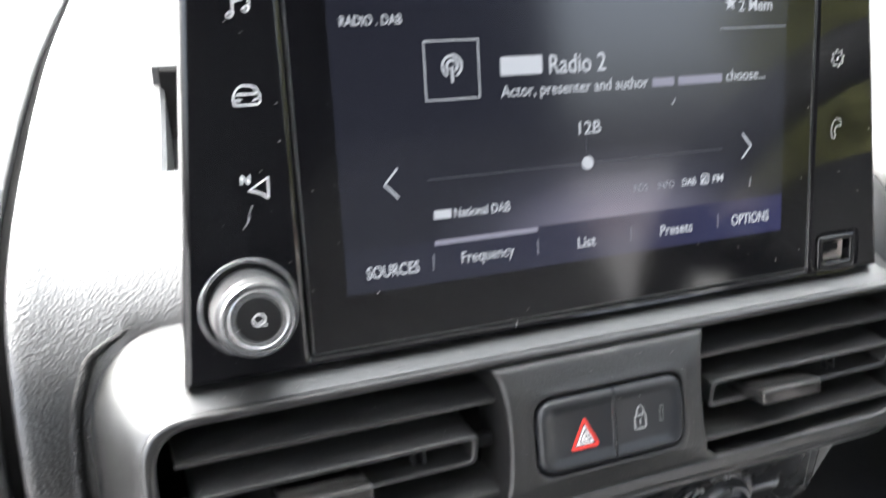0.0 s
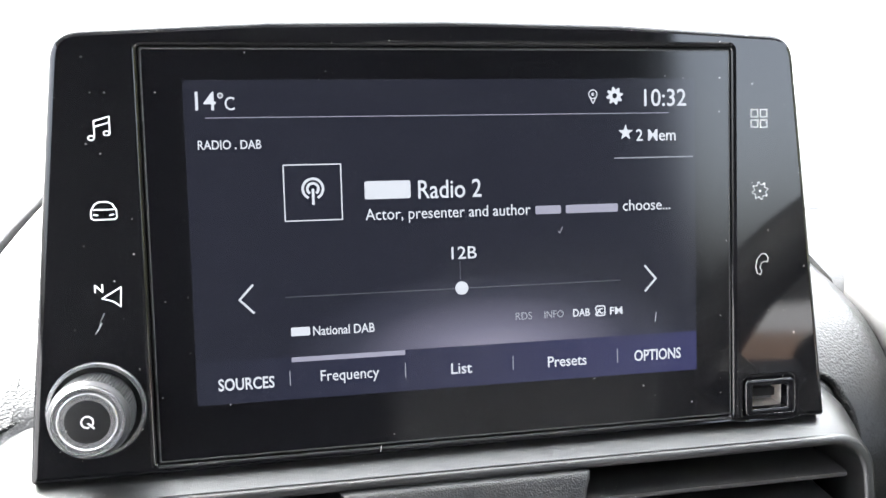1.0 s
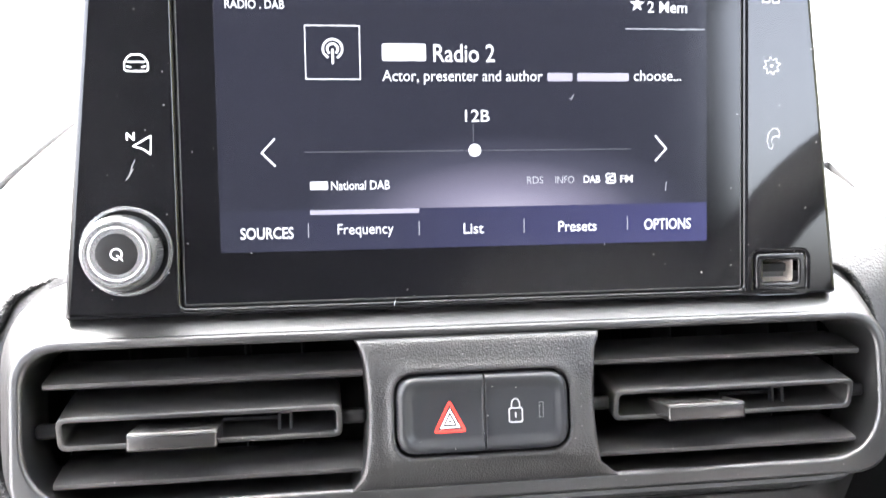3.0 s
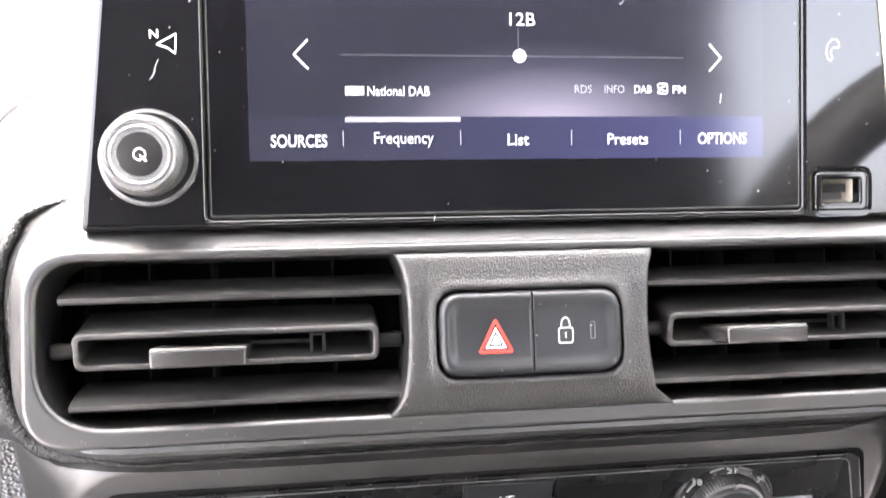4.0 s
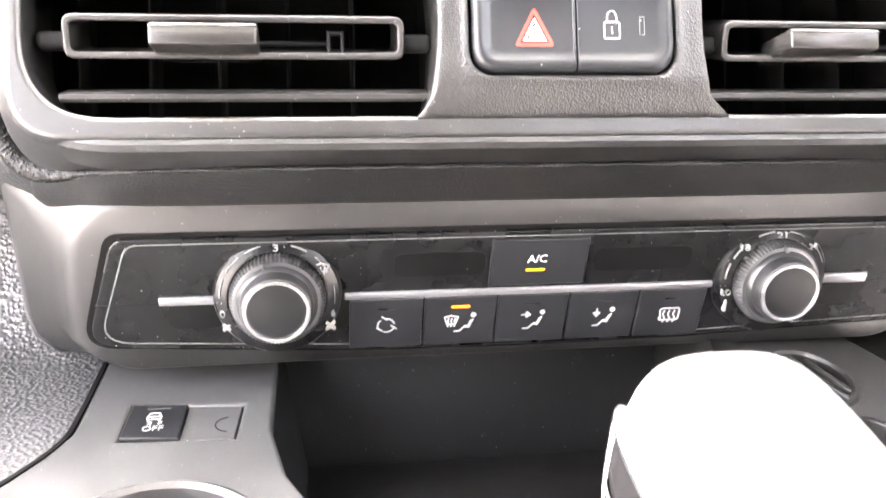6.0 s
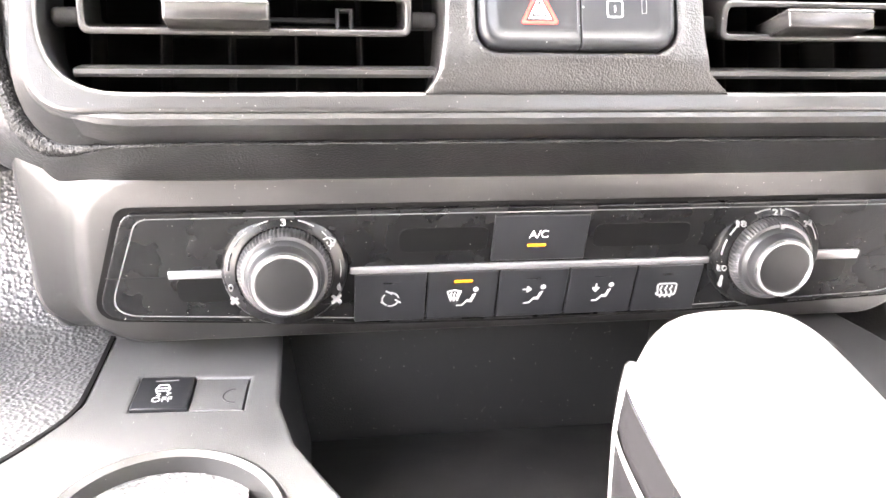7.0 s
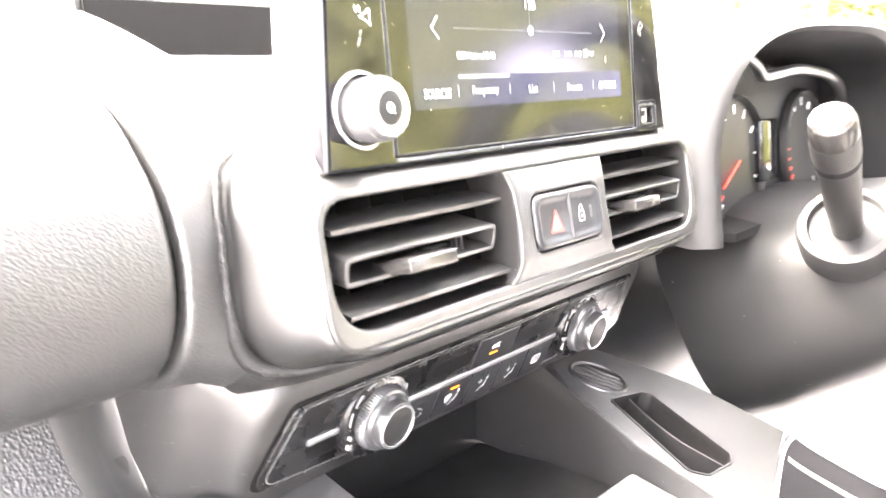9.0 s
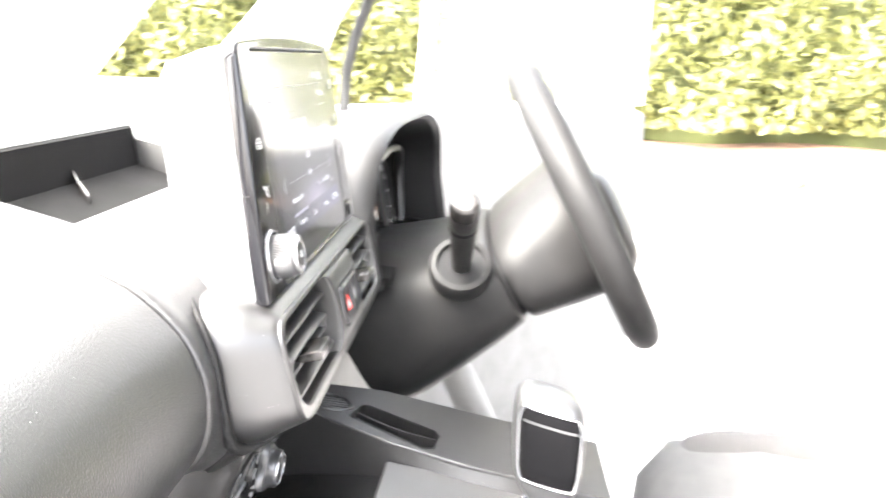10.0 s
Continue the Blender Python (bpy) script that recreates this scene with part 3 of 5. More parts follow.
def plate_set(loops, front, back):
    """Several flat bars in one mesh, none inside another."""
    verts, faces = [], []
    for loop in loops:
        k, n = len(verts), len(loop)
        for y in (front, back):
            verts.extend((x * MM, y * MM, z * MM) for x, z in loop)
        faces.append(list(range(k, k + n)))
        faces.append(list(range(k + 2 * n - 1, k + n - 1, -1)))
        faces.extend([k + i, k + (i + 1) % n, k + n + (i + 1) % n, k + n + i] for i in range(n))
    return faces_mesh(verts, faces, False)


def gear_mesh(cx, cz, r0, r1, hole, teeth, front, back, line=0.0):
    loop = []
    for k in range(teeth * 4):
        r = r1 if k % 4 in (0, 1) else r0
        a = 2 * math.pi * (k + 0.5) / (teeth * 4)
        loop.append((cx + r * math.cos(a), cz + r * math.sin(a)))
    if line:
        inner = [(cx + (x - cx) * (1 - line / r1), cz + (z - cz) * (1 - line / r1)) for x, z in loop]
        return plate([loop, inner], front, back)
    return plate([loop, ring(cx, cz, hole, n=20)], front, back)


build_screen()


# ---- centre vent panel ----
def build_vent_panel():
    p = thing("vent_surround", V, "satin dark grey surround framing the two centre air vents", "dashboard trim")
    outer = rect(-155, 155.5, -30.5, 29.9, 16, 9)
    hole = rounded([(-150.5, -24.2), (151, -24.2), (151, 26.2), (-150.5, 26.2)], [22, 22, 13, 13], 9)
    part("front_frame", plate([outer, hole], 0, 30, 1.7, 4), SURROUND, p, "satin frame with a bright worn edge")
    shoulder = [[(x * MM, y * MM, z * MM) for x, z in rect(-h, h, lo, hi, r, 9)] for y, h, lo, hi, r in ((1.6, 154.2, -29.6, 29.2, 16), (3, 155.6, -30.9, 30.6, 16.5), (7, 157.6, -31.8, 33.6, 19), (12, 160, -33, 36.6, 22), (16, 162, -34, 39.5, 24), (24, 165, -36.5, 45, 28), (32, 167, -38.5, 48, 31), (46, 168.5, -39, 51, 33))]
    part("shoulder", loft(shoulder, caps=False), SURROUND, p, "rounded shoulder of the surround")
    chin = [[(x, y * MM, z * MM) for y, z in ((6, -28), (0.6, -30.5), (0.4, -32), (2, -33.6), (14.4, -36.6), (46, -36), (46, -28))] for x in (-0.128, 0.128)]
    taper = [[(x, (y + dy) * MM, (z + dz) * MM) for y, z in ((6, -28), (0.6, -30.5), (0.4, -32), (2, -33.6), (14.4, -36.6), (46, -36), (46, -28))] for x, dy, dz in ((-0.156, 11, 15), (-0.15, 5.5, 7), (-0.143, 2.2, 2.6), (-0.136, 0.6, 0.7))]
    chin = taper + chin + [[(-x, y, z) for x, y, z in r] for r in reversed(taper)]
    part("chin", loft(chin, angle=25), SURROUND, p, "stepped lower chin")
    # bridge: from the switch recess out to its flared sides, sloping back above and below the switch
    sides = [(-50, -25.6), (-45.6, -24.4), (-42.8, -22), (-41, -17.5), (-39.7, -9.5), (-39.0, 0), (-39.3, 11), (-40.2, 19), (-41.6, 23.6), (-44.5, 26.4)]
    sm = spline([(x, z, 0) for x, z in sides], 40)
    loop = [(v.x, v.y) for v in sm] + [(-v.x + 1, v.y) for v in reversed(sm)]
    recess = rect(-30.0, 30.6, -13.6, 14.0, 7.5, 8)

    def radial(shape, n=160):
        out = []
        for k in range(n):
            d = Vector((math.cos(2 * math.pi * k / n), math.sin(2 * math.pi * k / n)))
            best = 0.0
            for p, q in zip(shape, shape[1:] + shape[:1]):
                p, e = Vector(p), Vector(q) - Vector(p)
                den = d.x * e.y - d.y * e.x
                if abs(den) > 1e-9:
                    u, r = (d.y * p.x - d.x * p.y) / den, (p.x * e.y - p.y * e.x) / den
                    if -1e-6 <= u <= 1 + 1e-6 and r > best:
                        best = r
            out.append(d * best)
        return out

    inner, outer = radial(recess), radial(loop)
    slope = lambda z: (1.8 if z > 0 else 4.4) * max(0.0, min(1.0, (abs(z) - 15) / 10.5)) ** 1.3
    rows = [[(a.x * MM, (3 + slope(a.y)) * MM, a.y * MM) for a in inner], [(a.x * MM, (-3.4 + slope(a.y)) * MM, a.y * MM) for a in inner]]
    for s, lift in ((0.012, -4.6), (0.05, -5.3), (0.12, -5.5), (0.2, -5.1), (0.32, -4.8), (0.5, -4.8), (0.7, -4.8), (0.84, -4.75), (0.92, -4.5), (0.97, -3.9), (0.995, -3.0), (1.0, -2.0)):
        mid = [a.lerp(b, s) for a, b in zip(inner, outer)]
        rows.append([(p.x * MM, (lift + slope(p.y)) * MM, p.y * MM) for p in mid])
    rows.append([(p.x * MM, 20 * MM, p.y * MM) for p in outer])
    part("bridge", loft(rows, caps=False, angle=60), BRIDGE, p, "matt bridge between the vents")
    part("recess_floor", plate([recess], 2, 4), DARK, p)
    return p


def build_switches():
    s = thing("hazard_switch", V, "black double push switch with red warning triangle and padlock", "switch")
    def cap(x0, x1, radii):
        """A button cap with soft edges and a shallow dish along its middle."""
        a, e = (1, 0.12) if x0 < -1 else (0.12, 1)
        shape = lambda k: rounded([(x0 + k * a, -13.1 + k), (x1 - k * e, -13.1 + k), (x1 - k * e, 13.5 - k), (x0 + k * a, 13.5 - k)], [max(0.3, r - 0.75 * k) for r in radii], 8)
        return loft([[(x * MM, y * MM, z * MM) for x, z in shape(k)] for k, y in ((0, 2), (0, -4.2), (0.3, -5.6), (0.9, -6.6), (1.7, -7.1), (2.4, -7.15), (3.4, -6.8), (4.6, -6.2), (5.8, -5.95))], angle=60)

    part("hazard_button", cap(-29.5, 0.35, (7.5, 0.3, 0.3, 7.5)), HAZARD, s, "satin black hazard button")
    part("lock_button", cap(0.6, 30.1, (0.3, 7.5, 7.5, 0.3)), HAZARD, s, "satin black locking button")
    cx, cz = -11.5, -0.6
    tri = lambda k: [(cx + 6.8 * k * math.sin(a), cz - 1.6 + 7.6 * k * math.cos(a)) for a in (0, radians(120), radians(240))]
    part("warning_triangle", plate([rounded(tri(1.0), 0.9, 4), tri(0.74)], -6.1, -5.7), RED_INK, s, "red triangle outline")
    part("inner_triangle", plate([tri(0.58), tri(0.43)], -6.1, -5.7), WHITE_INK, s, "white inner triangle")
    part("core_triangle", plate([tri(0.27), tri(0.1)], -6.1, -5.7), WHITE_INK, s)
    body = rect(9.0, 13.6, -3.6, 1.2, 0.8)
    part("padlock", strokes([body + [body[0]], [(9.9, 1.2), (9.9, 2.4)] + ring(11.3, 2.4, 1.4, 2.0, 12, 180, 0) + [(12.7, 1.2)], [(11.3, -0.3), (11.3, -2.0)]], 0.42, -6.1, -5.7), GREY_INK, s, "white padlock symbol")
    slot = rect(19.6, 21.0, -2.4, 2.8)
    part("indicator_slot", strokes([slot + [slot[0]]], 0.14, -6.1, -5.7), FAINT_INK, s)



def build_vent(x0, x1, tab):
    """One air vent between x0 and x1 with its slider's middle at tab (mm)."""
    v = thing("air_vent", V, "black centre air vent with dusty slats and a grey slider", "air vent", "centre air vents")
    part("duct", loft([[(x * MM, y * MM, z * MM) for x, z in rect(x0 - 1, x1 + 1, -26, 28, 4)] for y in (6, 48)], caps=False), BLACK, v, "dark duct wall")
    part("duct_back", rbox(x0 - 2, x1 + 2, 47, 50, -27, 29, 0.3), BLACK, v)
    out = x0 if abs(x0) > abs(x1) else x1
    for z, a in ((15.0, x0 + 5.5), (-17.8, x0 + 8.5)):
        e = x1 - 1
        if out == x1:
            a, e = x0 + 1, x1 - (a - x0)
        prof = [(4.4, z - 1.7), (3.2, z - 1.0), (3.0, z + 0.2), (4.4, z + 1.0), (14, z + 3.9), (26, z + 5.6), (26, z + 4.2), (14, z + 1.6)]
        part("slat", loft([[(x * MM, y * MM, q * MM) for y, q in prof] for x in (a, e)], angle=25), SLAT, v, "dusty fixed slat")
    a, e = x0 + 9.5, x1 - 8.5
    part("centre_slat", plate([rect(a, e, -7.6, 4.4, 3.2, 7), rect(a + 2.0, e - 2.0, -5.7, 2.5, 1.8, 6)], 0, 23, 0.7, 3), SLAT, v, "dusty pivoting centre slat loop", pose(0, 0.003, 0, 17))
    part("slider", rbox(tab - 14.2, tab + 14.2, -7.2, 14, -6.3, -0.3, 0.9, 3), TAB, v, "satin grey slider tab")
    part("slider_edge", rbox(tab - 14.2, tab + 14.2, -7.4, -6.5, -1.5, -1.15, 0.1), GRIP, v)
    for px0, px1 in ((x0 + 1, a + 1), (e - 1, x1)):
        part("pivot", rbox(px0, px1, 8.5, 14, -3.6, 1.6, 1.8, 3), DARK, v, "stubby slat pivot")
    part("linkage", plate([rect(tab + 33, tab + 38, -5.2, 2.0), rect(tab + 34, tab + 37, -4.4, 1.2)], 9, 12, 0.2), DARK, v, "dark linkage frame")
    part("linkage_bar", rbox(tab + 14, tab + 34, 13, 15, -1.2, 0.2, 0.3), DARK, v)
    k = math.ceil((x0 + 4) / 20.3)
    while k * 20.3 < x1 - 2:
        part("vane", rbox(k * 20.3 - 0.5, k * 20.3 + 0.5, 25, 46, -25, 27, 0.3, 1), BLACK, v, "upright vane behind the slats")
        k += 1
    return v


build_vent_panel()
build_switches()
build_vent(-150.5, -39, -102.5)
build_vent(40, 151, 80.0)


# ---- climate control panel ----
def dial(parent, cx, cz, marks):
    d = part("dial", lathe([(22.0, 2), (21.6, -2.5), (20.6, -4.2), (17.6, -5.8), (16.8, -6.0), (16.6, -5.0)], 72), PANEL, parent, "domed black dial ring", pose(cx * MM, 0, cz * MM, -13))
    part("skirt", lathe([(16.3, 0), (16.1, -7.2), (15.7, -9.0), (14.6, -10.2), (13.6, -10.5)], 144, (0, 2, 0.5)), KNURL, d, "finely ribbed grey skirt")
    part("knob_body", lathe([(14.0, -6), (13.7, -10), (13.0, -11.5), (12.2, -12.3), (12.0, -15.2), (11.4, -16.4), (10.8, -16.6)], 72), KNOB_SIDE, d, "brushed grey knob body")
    part("knob_ring", lathe([(11.2, -15.6), (11.1, -17.0), (10.8, -17.5), (9.8, -17.5), (9.5, -16.9)], 72), BRIGHT, d, "bright chrome ring")
    part("knob_cap", lathe([(9.7, -14), (9.7, -16.8), (9.2, -17.0), (0.5, -17.2)], 64), CAP, d, "dark smooth cap")
    part("pointer", rbox(-0.7, 0.7, -11.4, -8, 12.8, 15.2, 0.2), SILVER, d, "", Matrix.Rotation(radians(16), 4, "Y").inverted() if cx < 0 else Matrix.Rotation(radians(0), 4, "Y"))
    for a0, a1 in marks:
        part("scale_arc", plate([ring(0, 0, 19.35, n=12, a0=a0, a1=a1) + ring(0, 0, 19.05, n=12, a0=a1, a1=a0)], -5.6, -4.4), DIM_INK, d)
    return d


def build_climate():
    c = thing("climate_panel", C, "black climate control panel with two chrome-ringed dials", "control panel")
    hous = rounded([(-161, -25), (-147, -35), (-60, -34.5), (60, -34.5), (147, -35), (161, -25), (157, 36), (-157, 36)], [20, 18, 30, 30, 18, 20, 24, 24], 6)
    deep = rounded([(-167, -31), (-158, -40), (-60, -35), (60, -35), (158, -40), (167, -31), (165, 36), (-165, 36)], [10, 9, 30, 30, 9, 10, 6, 6], 6)
    rings = [[(x * kx * (1.018 if x > 100 else 1) * MM, y * MM, (z * kz + dz) * MM) for x, z in (hous if y < 18 else deep)] for y, kx, kz, dz in ((1.2, 0.965, 0.94, 0), (2.0, 0.985, 0.97, 0), (6, 1.01, 1.0, 0), (13, 1.042, 1.01, 0), (21, 1.072, 1.01, 0), (30, 1.1, 1.01, 0), (42, 1.118, 1.01, 0), (57, 1.13, 1.01, 0), (85, 1.135, 1.01, 0))]
    part("housing", loft(rings), MATT, c, "matt dark housing")
    top = rounded([(-155.5, -21), (-60, -27), (0, -27.8), (60, -27), (160.5, -22.5), (144, 22.4), (-141.5, 22.4)], [9, 0, 0, 0, 9, 6, 6], 6)
    out = [(x * 1.014, z * 1.07) for x, z in top]
    part("groove", plate([out], 0.9, 3), BLACK, c, "black groove round the face")
    part("face", plate([top], -0.6, 3, 0.6, 2), PANEL, c, "satin black face")
    part("face_line", plate([[(x * 0.972, z * 0.92) for x, z in top], [(x * 0.969, z * 0.905) for x, z in top]], -0.75, 0), FAINT_INK, c)
    for x0, x1 in ((-150, -130), (131, 152)):
        part("split_line", plate_set([rect(x0, x1, -3.4, -3.0)], -0.75, 0), DARK, c)
    for x0, x1, z0, z1 in ((-129.3, -108, -3.4, -0.9), (-67, 68.5, -3.6, -1.5), (110, 130, -3.6, 0.0)):
        part("chrome_strip", rbox(x0, x1, -1.7, 1, z0 - 0.3, z1 + 0.3, 0.5), STRIPE, c, "thin satin silver strip")
    # flat dark patches paint the shade of the dips; the face stays level
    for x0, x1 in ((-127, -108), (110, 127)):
        part("finger_dip_shade", plate([rect(x0, x1, -14.5, -3.6, 4, 5)], -0.75, 0, 0.1), DIP_SHADE, c, "flat dark patch shading a finger dip under the strip")
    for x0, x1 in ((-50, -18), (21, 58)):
        part("blank_dip_shade", plate([rect(x0, x1, 4.5, 14.5, 3.5, 5)], -0.75, 0, 0.1), DIP_SHADE, c, "flat dark patch shading a blank recess")
    b = part("air_conditioning_button", plate([rect(-16.4, 18.4, 0.2, 19.5, 0.6)], -1.7, 2, 0.5), BUTTON, c, "black air conditioning button")
    part("button_text", words("A/C", -3.4, 3.6, 10.0, -1.85, -1.4, 3.2, 0.01), WHITE_INK, b)
    part("lamp", rbox(-3.6, 3.2, -1.95, -1.2, 6.3, 7.3, 0.2), AMBER, b, "lit amber lamp")
    edges = (-65.6, -39.0, -12.4, 14.2, 40.8, 67.2)
    names = ("recirculation_button", "demist_feet_button", "face_vent_button", "foot_vent_button", "rear_demist_button")
    for k, name in enumerate(names):
        x0, x1 = edges[k] + 0.3, edges[k + 1] - 0.3
        m = (x0 + x1) / 2
        b = part(name, plate([rect(x0, x1, -25.6, -4.0, 0.6)], -1.7, 2, 0.5), BUTTON, c, "black push button with white symbol")
        z = -15.5
        w = 0.6
        if k == 0:
            sym = [ring(m, z, 3.0, n=9, a0=a, a1=a + 85) for a in (15, 135, 255)] + [[(m + 3.0 * math.cos(radians(a)) - 1.1, z + 3.0 * math.sin(radians(a)) + 0.9), (m + 3.0 * math.cos(radians(a)) + 0.9, z + 3.0 * math.sin(radians(a)) - 0.6)] for a in (100, 220, 340)]
        elif k == 4:
            sym = [rect(m - 3.8, m + 3.8, z - 2.6, z + 2.8, 1.2) + [(m - 3, z - 2.6)]] + [[(m + q, z - 3.6), (m + q + 0.5, z - 1.6), (m + q - 0.5, z), (m + q, z + 1.7)] for q in (-2, 0, 2)]
        else:
            q = m + (1.8 if k == 1 else 0.8)
            sym = [[(q - 3.6, z - 3.9), (q - 1.6, z - 3.9), (q - 0.2, z - 2.0), (q + 1.7, z - 2.3), (q + 3.0, z + 1.3)], [(q + 0.1, z - 1.5), (q + 1.4, z - 1.7), (q + 2.3, z + 0.9)], ring(q + 3.1, z + 3.3, 0.75, n=8) + [(q + 3.85, z + 3.3)], [(q + 2.7, z + 3.3), (q + 3.5, z + 3.3)]]
            if k == 1:
                shield = [(m - 5.6, z + 2.6), (m - 3.1, z + 3.2), (m - 0.6, z + 2.6), (m - 1.6, z - 0.6), (m - 4.6, z - 0.6), (m - 5.6, z + 2.6)]
                sym += [shield] + [[(m - 4.3 + e, z - 1.7), (m - 4.0 + e, z - 0.2), (m - 4.4 + e, z + 0.8), (m - 4.0 + e, z + 2.0)] for e in (0, 1.2, 2.4)]
            elif k == 2:
                sym += [[(q - 4.6, z + 2.4), (q - 1.6, z + 2.4)], [(q - 2.8, z + 3.6), (q - 1.4, z + 2.4), (q - 2.8, z + 1.2), (q - 2.8, z + 3.6)]]
            else:
                sym += [[(q - 2.8, z + 3.8), (q - 2.8, z + 0.8)], [(q - 4.0, z + 2.0), (q - 2.8, z + 0.4), (q - 1.6, z + 2.0), (q - 4.0, z + 2.0)]]
        part("symbol", strokes(sym, w, -1.85, -1.4), GREY_INK, b, "white printed symbol")
        if k == 1:
            part("lamp", rbox(m - 3.3, m + 3.3, -1.95, -1.2, -8.8, -7.8, 0.2), AMBER, b, "lit amber lamp")
        else:
            part("lamp", rbox(m - 3.0, m + 3.0, -1.8, -1.2, -8.6, -7.9, 0.2), PANEL, b, "unlit lamp")
    d = dial(c, -89.6, -0.2, [(105, 122), (130, 150), (158, 178), (58, 75), (28, 48), (-8, 12)])
    for body, x0, x1, z0 in (("3", -0.9, 0.9, 17.0), ("0", -19.3, -17.6, -6.4), ("6", 17.7, 19.2, -7.4)):
        part("scale_number", words(body, x0, x1, z0, -6.3, -4.6, 2.4, 0.0), DIM_INK, d)
    part("fan_symbol", strokes([[(16.2, -12.6), (18.8, -10)], [(16.2, -10), (18.8, -12.6)]], 1.1, -5.2, -3.6), DIM_INK, d)
    part("fan_symbol", strokes([[(-18.4, -11.6), (-16.4, -9.6)], [(-18.4, -9.6), (-16.4, -11.6)]], 1.0, -5.2, -3.6), DIM_INK, d)
    part("screen_symbol", strokes([[(13.2, 11.6), (15.4, 12.2), (17.4, 11.2), (16.4, 9), (13.8, 9.4), (13.2, 11.6)], [(14.2, 8.2), (14.6, 10.6)], [(15.6, 8), (16, 10.4)]], 0.5, -5.8, -4.4), DIM_INK, d)
    d = dial(c, 89.8, -0.2, [(98, 116), (138, 152), (158, 176), (62, 80), (20, 44)])
    for body, x0, x1, z0 in (("21", -1.8, 1.8, 16.8), ("18", -14.9, -11.6, 12.4), ("24", 11.3, 14.6, 12.0), ("LO", -19.8, -16.6, -5.0)):
        part("scale_number", words(body, x0, x1, z0, -6.3, -4.4, 2.3, 0.0), DIM_INK, d)
    part("thermometer_symbol", strokes([[(-17.6, -11.6), (-17.6, -7.4)], [(-16.6, -8), (-15.6, -8)]], 1.0, -5.2, -3.6), DIM_INK, d)


build_climate()


# ---- dashboard body ----
# Section of the dash as (y, z): from under the windscreen over the rounded front to the underside.
SECTION = [(0.62, 0.13), (0.42, 0.09), (0.26, 0.052), (0.178, 0.027), (0.14, 0.0135), (0.10, -0.002), (0.07, -0.016), (0.05, -0.029), (0.036, -0.045), (0.028, -0.06), (0.024, -0.08), (0.027, -0.1), (0.037, -0.117), (0.056, -0.128), (0.085, -0.134)]


def section(out, start=0, low=0.0, n=46):
    """The dash section pushed out by some metres (and by low on its underside), closed at the back."""
    line = spline([(y, z, 0) for y, z in SECTION[start:]], n)
    pts = []
    for k, p in enumerate(line):
        t = (line[min(k + 1, n - 1)] - line[max(k - 1, 0)]).normalized()
        o = out + low * max(0.0, min(1.0, (-0.092 - p.y) / 0.026))
        pts.append((p.x + t.y * o, p.y - t.x * o))
    if start:
        return pts + [(0.1, -0.13), (pts[0][0], -0.06)]
    pts += [(0.14, -0.13), (0.16, -0.06), (max(0.2, pts[0][0] - 0.02), pts[0][1] - 0.05)]
    return pts


def dash_loft(xs_outs, start=0):
    """The section swept along x; the seam beside the vents drifts inwards towards the windscreen."""
    drift = lambda x, y: 0.09 * max(0.0, y - 0.04) * max(0.0, min(1.0, (-0.14 - x) / 0.04))
    return loft([[(x + drift(x, y), y, z) for y, z in section(o, start, *low)] for x, o, *low in xs_outs], angle=50)


